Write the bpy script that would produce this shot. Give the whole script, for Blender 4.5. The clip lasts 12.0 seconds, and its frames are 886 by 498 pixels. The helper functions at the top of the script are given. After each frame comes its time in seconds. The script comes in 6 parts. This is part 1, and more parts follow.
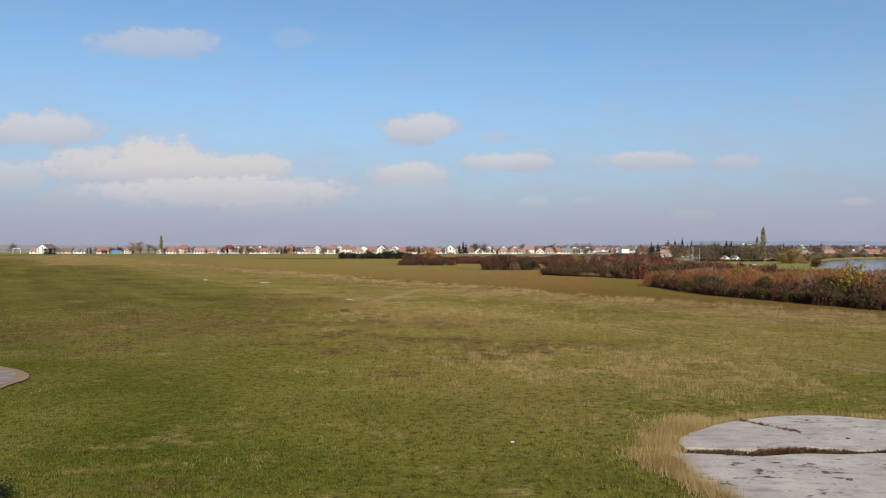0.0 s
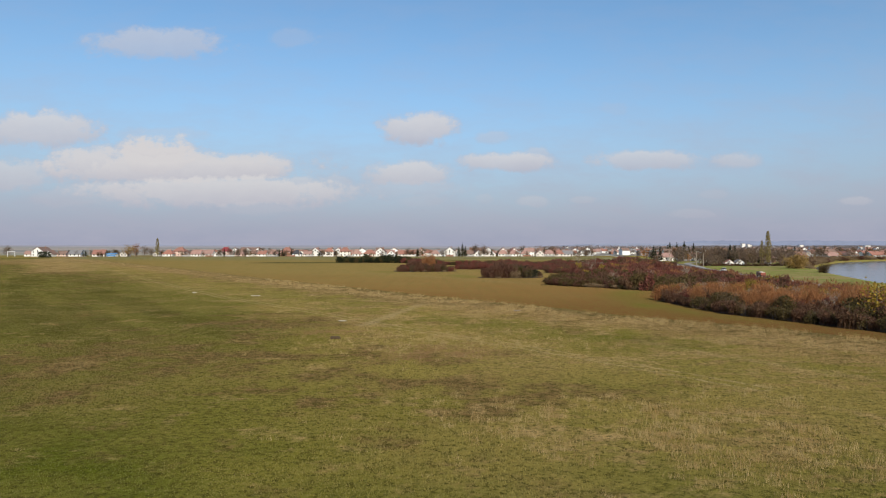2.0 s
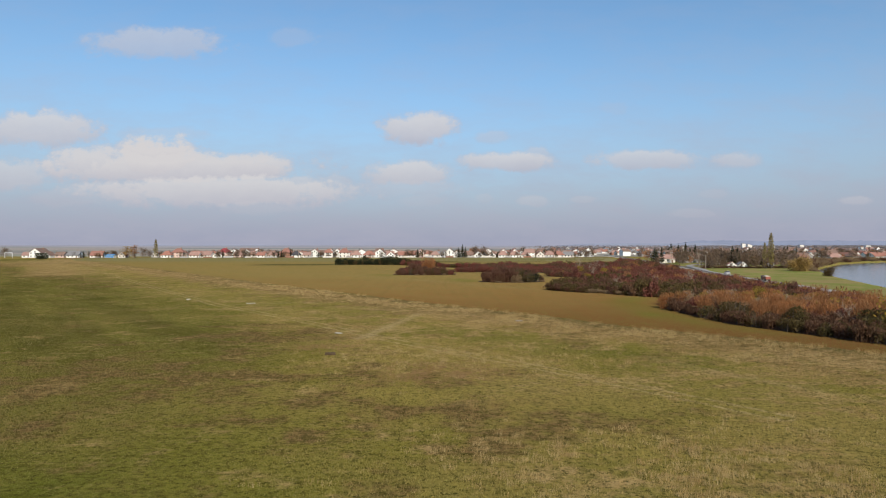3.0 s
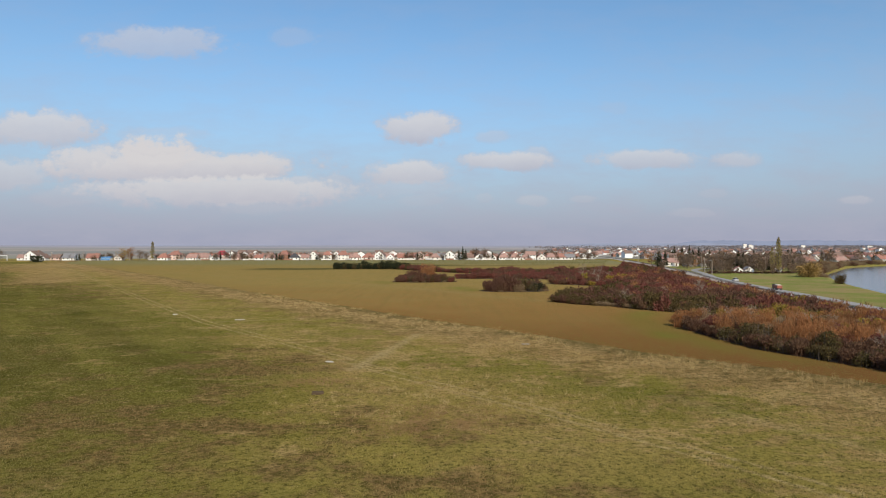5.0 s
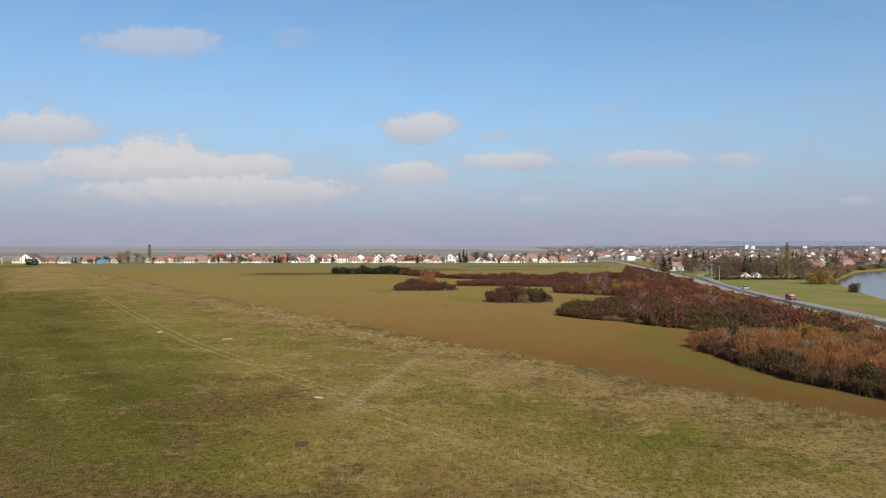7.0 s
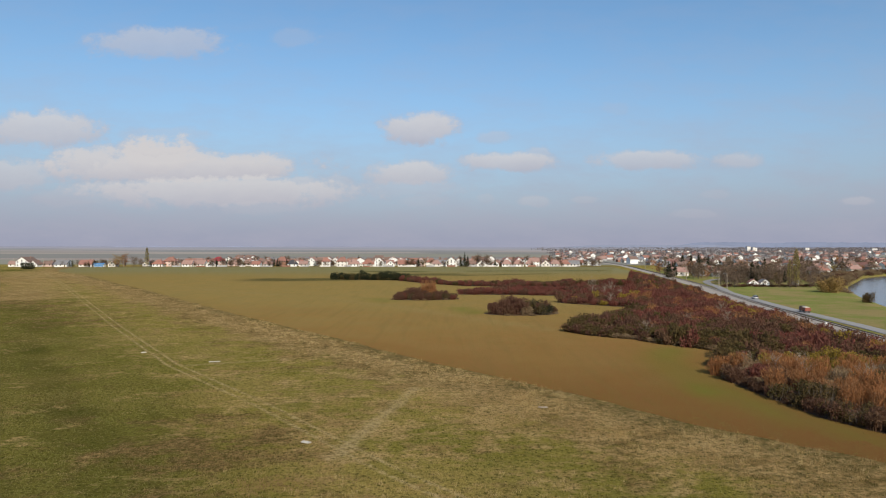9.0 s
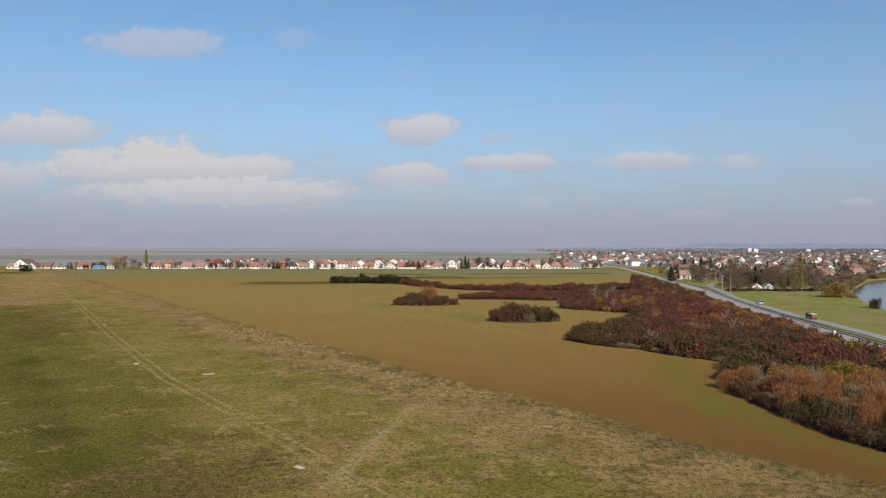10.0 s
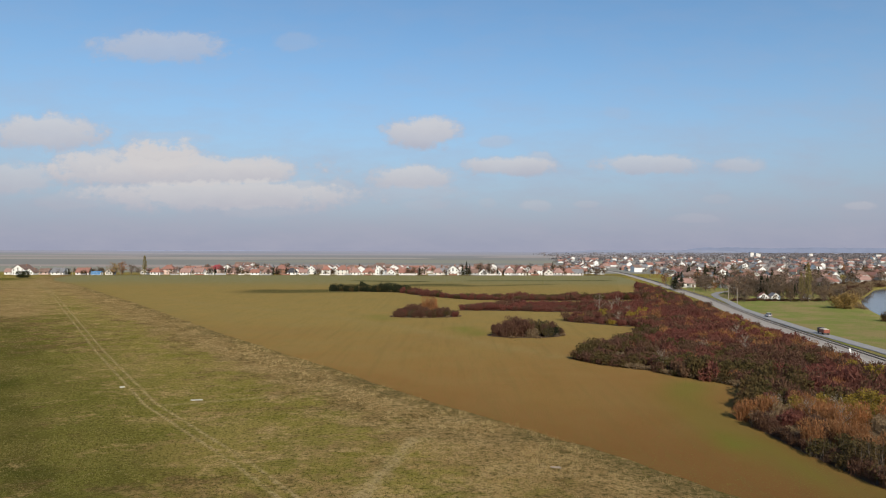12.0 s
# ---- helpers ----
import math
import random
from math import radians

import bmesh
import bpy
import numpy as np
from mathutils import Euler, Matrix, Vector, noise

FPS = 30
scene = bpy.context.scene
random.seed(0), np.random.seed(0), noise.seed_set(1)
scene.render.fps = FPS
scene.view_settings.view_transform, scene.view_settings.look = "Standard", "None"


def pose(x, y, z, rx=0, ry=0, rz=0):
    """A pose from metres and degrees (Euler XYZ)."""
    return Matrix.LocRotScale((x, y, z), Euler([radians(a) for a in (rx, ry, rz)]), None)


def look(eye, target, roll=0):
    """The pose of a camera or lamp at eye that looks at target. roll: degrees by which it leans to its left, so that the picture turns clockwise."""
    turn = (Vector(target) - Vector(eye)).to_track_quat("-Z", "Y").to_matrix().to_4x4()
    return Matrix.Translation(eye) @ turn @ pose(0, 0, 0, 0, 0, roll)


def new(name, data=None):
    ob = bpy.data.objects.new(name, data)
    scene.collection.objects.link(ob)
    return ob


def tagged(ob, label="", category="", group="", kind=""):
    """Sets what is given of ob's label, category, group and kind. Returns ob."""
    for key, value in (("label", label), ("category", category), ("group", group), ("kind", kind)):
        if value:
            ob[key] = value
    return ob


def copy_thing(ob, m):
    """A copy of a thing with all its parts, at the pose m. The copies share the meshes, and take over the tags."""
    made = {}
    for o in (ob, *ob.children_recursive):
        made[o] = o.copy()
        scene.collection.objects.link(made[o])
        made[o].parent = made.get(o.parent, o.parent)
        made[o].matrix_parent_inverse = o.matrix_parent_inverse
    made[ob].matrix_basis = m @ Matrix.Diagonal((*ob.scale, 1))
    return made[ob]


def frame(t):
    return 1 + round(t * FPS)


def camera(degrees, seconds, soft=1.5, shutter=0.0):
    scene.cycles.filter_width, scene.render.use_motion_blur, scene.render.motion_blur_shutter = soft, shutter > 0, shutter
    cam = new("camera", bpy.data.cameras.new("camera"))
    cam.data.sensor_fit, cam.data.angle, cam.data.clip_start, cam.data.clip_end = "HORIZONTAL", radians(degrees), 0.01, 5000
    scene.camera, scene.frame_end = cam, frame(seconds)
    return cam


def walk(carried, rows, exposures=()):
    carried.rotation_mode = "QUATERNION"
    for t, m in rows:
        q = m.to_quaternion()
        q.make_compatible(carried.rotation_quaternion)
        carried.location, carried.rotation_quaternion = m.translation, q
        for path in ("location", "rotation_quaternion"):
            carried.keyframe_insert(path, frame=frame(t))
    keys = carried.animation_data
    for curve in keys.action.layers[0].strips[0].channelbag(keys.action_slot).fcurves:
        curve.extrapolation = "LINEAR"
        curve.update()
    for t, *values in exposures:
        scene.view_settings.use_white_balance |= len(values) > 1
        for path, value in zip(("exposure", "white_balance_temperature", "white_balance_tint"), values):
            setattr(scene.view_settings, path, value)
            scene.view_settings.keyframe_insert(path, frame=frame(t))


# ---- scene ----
cam = camera(66.0, 12.0, 1.1)
# seconds, x, y, z, yaw, pitch, roll
PATH = [
    (0.0, -0.320, 0.058, 8.473, 0.375, -0.259, 0.085),
    (0.5, -0.308, 1.721, 9.072, 0.354, -0.254, 0.069),
    (1.0, -0.303, 3.388, 9.712, 0.336, -0.257, 0.056),
    (1.5, -0.304, 5.085, 10.379, 0.322, -0.266, 0.044),
    (2.0, -0.310, 6.828, 11.062, 0.311, -0.277, 0.033),
    (2.5, -0.321, 8.629, 11.751, 0.303, -0.290, 0.025),
    (3.0, -0.336, 10.493, 12.443, 0.298, -0.303, 0.018),
    (4.0, -0.376, 14.410, 13.819, 0.295, -0.324, 0.009),
    (5.0, -0.426, 18.534, 15.183, 0.303, -0.337, 0.006),
    (5.5, -0.452, 20.645, 15.865, 0.311, -0.340, 0.007),
    (6.0, -0.480, 22.771, 16.549, 0.320, -0.341, 0.010),
    (6.5, -0.507, 24.895, 17.239, 0.332, -0.339, 0.015),
    (7.0, -0.534, 27.000, 17.937, 0.345, -0.335, 0.022),
    (8.0, -0.583, 31.089, 19.363, 0.377, -0.319, 0.039),
    (9.0, -0.622, 34.918, 20.827, 0.416, -0.287, 0.064),
    (9.5, -0.637, 36.705, 21.567, 0.437, -0.262, 0.078),
    (10.0, -0.647, 38.397, 22.304, 0.460, -0.229, 0.095),
    (10.5, -0.653, 39.992, 23.028, 0.483, -0.184, 0.113),
    (11.0, -0.653, 41.490, 23.727, 0.508, -0.124, 0.132),
    (11.5, -0.647, 42.899, 24.385, 0.533, -0.046, 0.154),
    (12.0, -0.635, 44.231, 24.981, 0.559, 0.055, 0.177),
]
walk(cam, [(t, pose(x, y, z, 90 + pitch, -roll, yaw)) for t, x, y, z, yaw, pitch, roll in PATH],
     exposures=[(0.0, 0.0), (7.0, 0.0), (9.2, -0.07), (12.0, -0.08)])

# ---- world, sun ----
SUN_AZ, SUN_EL = 166.0, 34.0          # degrees clockwise from +y, and above the horizon
sky_world = bpy.data.worlds.new("sky")
scene.world = sky_world
sky_world.use_nodes = True
wt = sky_world.node_tree
wt.nodes.clear()


def wmath(op, a, b=None, c=None):
    n = wt.nodes.new("ShaderNodeMath")
    n.operation = op
    for i, v in enumerate((a, b, c)):
        if v is None:
            continue
        if isinstance(v, (int, float)):
            n.inputs[i].default_value = v
        else:
            wt.links.new(v, n.inputs[i])
    return n.outputs[0]


def wmix(fac, a, b):
    n = wt.nodes.new("ShaderNodeMix")
    n.data_type = "RGBA"
    for i, v in ((0, fac), (6, a), (7, b)):
        if isinstance(v, (int, float)):
            n.inputs[i].default_value = v
        elif isinstance(v, tuple):
            n.inputs[i].default_value = (*v, 1)
        else:
            wt.links.new(v, n.inputs[i])
    return n.outputs[2]


sky = wt.nodes.new("ShaderNodeTexSky")
sky.sky_type = "NISHITA"
sky.sun_disc = False
sky.sun_elevation = radians(SUN_EL)
sky.sun_rotation = radians(SUN_AZ)
sky.air_density, sky.dust_density, sky.ozone_density = 1.0, 0.6, 1.6
coord = wt.nodes.new("ShaderNodeTexCoord")
xyz = wt.nodes.new("ShaderNodeSeparateXYZ")
wt.links.new(coord.outputs["Generated"], xyz.inputs[0])
ahead = wmath("MAXIMUM", wmath("ABSOLUTE", xyz.outputs[1]), 0.02)
cu = wmath("DIVIDE", xyz.outputs[0], ahead)
cv = wmath("DIVIDE", xyz.outputs[2], ahead)
flat = wt.nodes.new("ShaderNodeCombineXYZ")
wt.links.new(cu, flat.inputs[0])
wt.links.new(cv, flat.inputs[1])


def wnoise(scale, detail, rough, stretch):
    m = wt.nodes.new("ShaderNodeMapping")
    m.inputs["Scale"].default_value = stretch
    wt.links.new(flat.outputs[0], m.inputs[0])
    n = wt.nodes.new("ShaderNodeTexNoise")
    n.inputs["Scale"].default_value = scale
    n.inputs["Detail"].default_value = detail
    n.inputs["Roughness"].default_value = rough
    wt.links.new(m.outputs[0], n.inputs["Vector"])
    return n.outputs[0]


puff = wnoise(20.0, 7.0, 0.62, (1.0, 1.5, 1.0))
curl = wnoise(75.0, 4.0, 0.6, (1.0, 1.3, 1.0))
wisp = wnoise(9.0, 6.0, 0.6, (1.0, 3.0, 1.0))
# cumulus over the plain: across, up (tangents), half width, half height, density
CLOUDS = [
    (-0.427, 0.297, 0.095, 0.020, 0.55), (-0.227, 0.304, 0.032, 0.013, 0.22), (-0.595, 0.170, 0.085, 0.025, 0.8),
    (-0.426, 0.130, 0.055, 0.032, 1.0), (-0.401, 0.113, 0.200, 0.024, 0.95), (-0.525, 0.120, 0.055, 0.024, 0.9),
    (-0.290, 0.114, 0.075, 0.021, 0.9), (-0.640, 0.103, 0.055, 0.024, 0.65), (-0.330, 0.079, 0.200, 0.022, 0.85),
    (-0.215, 0.089, 0.025, 0.014, 0.6), (-0.040, 0.172, 0.052, 0.021, 0.85), (0.067, 0.158, 0.022, 0.009, 0.35),
    (-0.056, 0.106, 0.060, 0.019, 0.8), (0.088, 0.123, 0.066, 0.013, 0.8), (0.133, 0.133, 0.020, 0.012, 0.45),
    (0.291, 0.126, 0.075, 0.013, 0.7), (0.425, 0.124, 0.036, 0.012, 0.55), (-0.161, 0.094, 0.022, 0.009, 0.4),
    (0.125, 0.065, 0.023, 0.008, 0.4), (0.055, 0.070, 0.013, 0.007, 0.25), (0.200, 0.067, 0.020, 0.005, 0.3),
    (0.597, 0.065, 0.024, 0.006, 0.4), (0.357, 0.047, 0.032, 0.006, 0.25), (-0.277, 0.056, 0.065, 0.010, 0.3),
    (-0.036, 0.066, 0.036, 0.008, 0.22), (0.390, 0.075, 0.021, 0.006, 0.22), (-0.418, 0.163, 0.065, 0.010, 0.25),
    (-0.550, 0.070, 0.065, 0.012, 0.28), (0.245, 0.200, 0.020, 0.009, 0.12), (-0.060, 0.085, 0.080, 0.012, 0.3),
]
cover = None
lift = None
for cx, cy, ca, cb, dens in CLOUDS:
    off = wt.nodes.new("ShaderNodeVectorMath")
    off.operation = "SUBTRACT"
    wt.links.new(flat.outputs[0], off.inputs[0])
    off.inputs[1].default_value = (cx, cy, 0)
    sc = wt.nodes.new("ShaderNodeVectorMath")
    sc.operation = "MULTIPLY"
    wt.links.new(off.outputs[0], sc.inputs[0])
    sc.inputs[1].default_value = (0.88 / ca, 0.86 / cb, 0)
    ln = wt.nodes.new("ShaderNodeVectorMath")
    ln.operation = "LENGTH"
    wt.links.new(sc.outputs[0], ln.inputs[0])
    d = wmath("MULTIPLY_ADD", curl, 0.55, wmath("MULTIPLY_ADD", puff, 1.6, ln.outputs["Value"]))
    mr = wt.nodes.new("ShaderNodeMapRange")
    mr.interpolation_type = "SMOOTHSTEP"
    wt.links.new(d, mr.inputs[0])
    mr.inputs[1].default_value, mr.inputs[2].default_value = 2.24, 1.66
    mr.inputs[3].default_value, mr.inputs[4].default_value = 0.0, dens
    cover = mr.outputs[0] if cover is None else wmath("MAXIMUM", cover, mr.outputs[0])
    sep = wt.nodes.new("ShaderNodeSeparateXYZ")
    wt.links.new(sc.outputs[0], sep.inputs[0])
    up = wmath("MULTIPLY", mr.outputs[0], wmath("MULTIPLY_ADD", sep.outputs[1], 0.5, 0.5))
    lift = up if lift is None else wmath("MAXIMUM", lift, up)
HAZE, TOPS, BASES = (3.45, 3.58, 4.75), (6.6, 6.4, 6.5), (4.25, 4.25, 5.15)
# haze towards the horizon, thin cloud veil, then the cumulus
elev = wmath("MAXIMUM", xyz.outputs[2], 0.0)
haze_fac = wmath("MULTIPLY", wmath("POWER", 2.718, wmath("MULTIPLY", wmath("POWER", wmath("MULTIPLY", elev, 6.3), 1.7), -1.0)), 0.97)
tinted = wt.nodes.new("ShaderNodeMix")
tinted.data_type, tinted.blend_type = "RGBA", "MULTIPLY"
tinted.inputs[0].default_value = 1.0
wt.links.new(sky.outputs[0], tinted.inputs[6])
tinted.inputs[7].default_value = (0.98, 1.27, 1.40, 1)
col = wmix(haze_fac, tinted.outputs[2], HAZE)
veil = wmath("MULTIPLY", wmath("MAXIMUM", wmath("SUBTRACT", wisp, 0.40), 0.0), wmath("MULTIPLY_ADD", haze_fac, 1.5, 0.3))
col = wmix(veil, col, BASES)
shade = wmath("MINIMUM", wmath("MULTIPLY_ADD", puff, 0.5, wmath("MULTIPLY", lift, 1.2)), 1.0)
col = wmix(cover, col, wmix(shade, BASES, TOPS))
bgn = wt.nodes.new("ShaderNodeBackground")
bgn.inputs["Strength"].default_value = 0.1
wt.links.new(col, bgn.inputs["Color"])
wout = wt.nodes.new("ShaderNodeOutputWorld")
wt.links.new(bgn.outputs[0], wout.inputs[0])

sun = new("sun", bpy.data.lights.new("sun", "SUN"))
sun.data.energy, sun.data.angle, sun.data.color = 5.0, radians(0.6), (1.0, 0.90, 0.74)
sa, se = radians(SUN_AZ), radians(SUN_EL)
sun.matrix_world = look((200 * math.sin(sa), 200 * math.cos(sa), 150), (200 * math.sin(sa) - 100 * math.sin(sa) * math.cos(se), 200 * math.cos(sa) - 100 * math.cos(sa) * math.cos(se), 150 - 100 * math.sin(se)))


# ---- materials ----
class Shade:
    """A node material in the making, with short calls for its nodes."""

    def __init__(self, name):
        self.mat = bpy.data.materials.new(name)
        self.mat.use_nodes = True
        self.t = self.mat.node_tree
        self.bsdf = self.t.nodes["Principled BSDF"]
        self.bsdf.inputs["Specular IOR Level"].default_value = 0.25

    def put(self, v, socket):
        if isinstance(v, (int, float)):
            socket.default_value = v
        elif isinstance(v, tuple):
            socket.default_value = (*v, 1) if len(v) == 3 and socket.type == "RGBA" else v
        else:
            self.t.links.new(v, socket)

    def pos(self, scale=(1, 1, 1)):
        g = self.t.nodes.new("ShaderNodeNewGeometry")
        m = self.t.nodes.new("ShaderNodeMapping")
        m.inputs["Scale"].default_value = scale
        self.t.links.new(g.outputs["Position"], m.inputs[0])
        return m.outputs[0]

    def noise(self, scale, detail=4.0, rough=0.55, stretch=(1, 1, 1)):
        n = self.t.nodes.new("ShaderNodeTexNoise")
        n.inputs["Scale"].default_value = scale
        n.inputs["Detail"].default_value = detail
        n.inputs["Roughness"].default_value = rough
        self.t.links.new(self.pos(stretch), n.inputs["Vector"])
        return n.outputs[0]

    def math(self, op, a, b=None, c=None):
        n = self.t.nodes.new("ShaderNodeMath")
        n.operation = op
        for i, v in enumerate((a, b, c)):
            if v is not None:
                self.put(v, n.inputs[i])
        return n.outputs[0]

    def ramp(self, v, lo, hi, a=0.0, b=1.0):
        n = self.t.nodes.new("ShaderNodeMapRange")
        n.interpolation_type = "SMOOTHSTEP"
        self.put(v, n.inputs[0])
        for i, w in ((1, lo), (2, hi), (3, a), (4, b)):
            n.inputs[i].default_value = w
        return n.outputs[0]

    def mix(self, fac, a, b, blend="MIX"):
        n = self.t.nodes.new("ShaderNodeMix")
        n.data_type, n.blend_type = "RGBA", blend
        self.put(fac, n.inputs[0])
        self.put(a, n.inputs[6])
        self.put(b, n.inputs[7])
        return n.outputs[2]

    def island(self):
        return self.t.nodes.new("ShaderNodeNewGeometry").outputs["Random Per Island"]

    def each(self):
        return self.t.nodes.new("ShaderNodeObjectInfo").outputs["Random"]

    def attr(self, name):
        n = self.t.nodes.new("ShaderNodeAttribute")
        n.attribute_name = name
        return n.outputs["Fac"]

    def axis(self, i):
        n = self.t.nodes.new("ShaderNodeSeparateXYZ")
        self.t.links.new(self.pos(), n.inputs[0])
        return n.outputs[i]

    def way(self, pts):
        """Distance on the ground to a line through these points."""
        p = self.pos((1, 1, 0))
        best = None
        for (ax, ay), (bx, by) in zip(pts[:-1], pts[1:]):
            dx, dy = bx - ax, by - ay
            q = dx * dx + dy * dy
            rel = self.vec("SUBTRACT", p, (ax, ay, 0))
            dot = self.vec("DOT_PRODUCT", rel, (dx / q, dy / q, 0), "Value")
            t = self.math("MAXIMUM", self.math("MINIMUM", dot, 1.0), 0.0)
            n = self.t.nodes.new("ShaderNodeVectorMath")
            n.operation = "SCALE"
            n.inputs[0].default_value = (dx, dy, 0)
            self.t.links.new(t, n.inputs["Scale"])
            d = self.vec("LENGTH", self.vec("SUBTRACT", rel, n.outputs[0]), None, "Value")
            best = d if best is None else self.math("MINIMUM", best, d)
        return best

    def vec(self, op, a, b=None, out="Vector"):
        n = self.t.nodes.new("ShaderNodeVectorMath")
        n.operation = op
        for i, v in enumerate((a, b)):
            if isinstance(v, tuple):
                n.inputs[i].default_value = v
            elif v is not None:
                self.t.links.new(v, n.inputs[i])
        return n.outputs[out]

    def bump(self, height, strength, distance=0.1):
        n = self.t.nodes.new("ShaderNodeBump")
        n.inputs["Strength"].default_value = strength
        n.inputs["Distance"].default_value = distance
        self.put(height, n.inputs["Height"])
        self.t.links.new(n.outputs[0], self.bsdf.inputs["Normal"])

    def done(self, color, rough=0.9, spec=None, metal=0.0):
        self.put(color, self.bsdf.inputs["Base Color"])
        self.put(rough, self.bsdf.inputs["Roughness"])
        self.bsdf.inputs["Metallic"].default_value = metal
        if spec is not None:
            self.bsdf.inputs["Specular IOR Level"].default_value = spec
        return self.mat


# wheel track and straw paths across the meadow
TRACK = [(-330, 585), (-200, 388), (-86, 210), (-49, 154), (-25, 124), (-6, 98), (8, 81.5), (19, 67), (24, 60)]
PATHS = [[(-11.8, 102), (-8.6, 118), (-5.5, 134)], [(22, 87), (27.3, 75.4), (38, 60)], [(-46, 153), (-30, 160)]]


def meadow_colour(s):
    """The drifting colours of the meadow: deep green, olive, brown mats of dead growth, straw; used for the sward and its blades."""
    big, mid, fine = s.noise(0.020, 5, 0.6), s.noise(0.10, 6, 0.65), s.noise(1.0, 6, 0.72)
    soft = s.noise(0.045, 4, 0.6)
    green = s.mix(s.ramp(mid, 0.38, 0.62), (0.226, 0.192, 0.037), (0.288, 0.232, 0.054))
    green = s.mix(s.ramp(big, 0.42, 0.62, 0.0, 0.85), green, (0.350, 0.258, 0.080))
    # mown lanes that follow the wheel track
    n = s.t.nodes.new("ShaderNodeCombineXYZ")
    s.put(s.math("MULTIPLY_ADD", mid, 9.0, s.way(TRACK[::2])), n.inputs[0])
    s.put(s.math("MULTIPLY", s.axis(1), 0.10), n.inputs[1])
    lanes = s.t.nodes.new("ShaderNodeTexNoise")
    lanes.inputs["Scale"].default_value, lanes.inputs["Detail"].default_value = 0.11, 3.0
    s.t.links.new(n.outputs[0], lanes.inputs["Vector"])
    shady = s.mix(s.ramp(lanes.outputs[0], 0.40, 0.62), (0.082, 0.081, 0.015), (0.150, 0.138, 0.028))
    shady = s.mix(s.ramp(soft, 0.50, 0.68, 0.0, 0.7), shady, (0.150, 0.112, 0.036))
    green = s.mix(s.math("MULTIPLY", s.attr("deep"), s.ramp(soft, 0.30, 0.60, 1.0, 0.75)), green, shady)
    green = s.mix(s.math("MULTIPLY", s.attr("lush"), s.ramp(mid, 0.36, 0.58, 0.4, 1.0)), green, (0.094, 0.114, 0.010))
    bare = s.ramp(s.math("ADD", s.attr("bare"), s.math("MULTIPLY_ADD", s.noise(0.15, 6, 0.72), 2.6, -1.26)), 0.14, 0.62, 0.0, 0.9)
    col = s.mix(bare, green, s.mix(s.ramp(fine, 0.38, 0.62), (0.122, 0.078, 0.032), (0.250, 0.154, 0.064)))
    dry = s.math("MULTIPLY", s.ramp(s.math("ADD", s.attr("dry"), s.math("MULTIPLY_ADD", s.noise(0.12, 5, 0.65), 2.2, s.math("MULTIPLY_ADD", s.noise(0.5, 5, 0.7, (0.75, 1.2, 1.0)), 2.2, -2.22))), 0.10, 0.66, 0.0, 0.9),
                 s.ramp(fine, 0.28, 0.60, 0.40, 1.0))
    col = s.mix(dry, col, s.mix(s.ramp(mid, 0.4, 0.6), (0.470, 0.318, 0.140), (0.360, 0.232, 0.098)))
    straw = s.mix(s.ramp(fine, 0.35, 0.6), (0.350, 0.250, 0.105), (0.490, 0.365, 0.180))
    broken = s.math("MULTIPLY", s.ramp(s.noise(0.10, 4, 0.65), 0.34, 0.54, 0.45, 0.95), s.ramp(s.noise(0.9, 5, 0.7), 0.34, 0.58, 0.2, 1.0))
    rut = s.ramp(s.math("ABSOLUTE", s.math("ADD", s.math("ADD", s.way(TRACK), -0.85), s.math("MULTIPLY_ADD", fine, 1.0, -0.5))), 0.03, 0.50, 1.0, 0.0)
    col = s.mix(s.math("MULTIPLY", rut, broken), col, straw)
    path = None
    worn = s.math("MULTIPLY_ADD", s.noise(0.7, 5, 0.7), 3.4, -1.7)
    for line, strong in zip(PATHS, (0.72, 0.22, 0.35)):
        p = s.ramp(s.math("ADD", s.way(line), worn), -0.2, 1.7, strong, 0.0)
        path = p if path is None else s.math("MAXIMUM", path, p)
    col = s.mix(path, col, straw)
    col = s.mix(s.ramp(s.math("ADD", s.attr("verge"), s.math("MULTIPLY_ADD", s.noise(0.35, 5, 0.7), 1.6, -1.05)), 0.05, 0.55, 0.0, 0.8), col, s.mix(s.ramp(fine, 0.42, 0.58), (0.145, 0.112, 0.042), (0.265, 0.178, 0.078)))
    return col, fine, path, straw


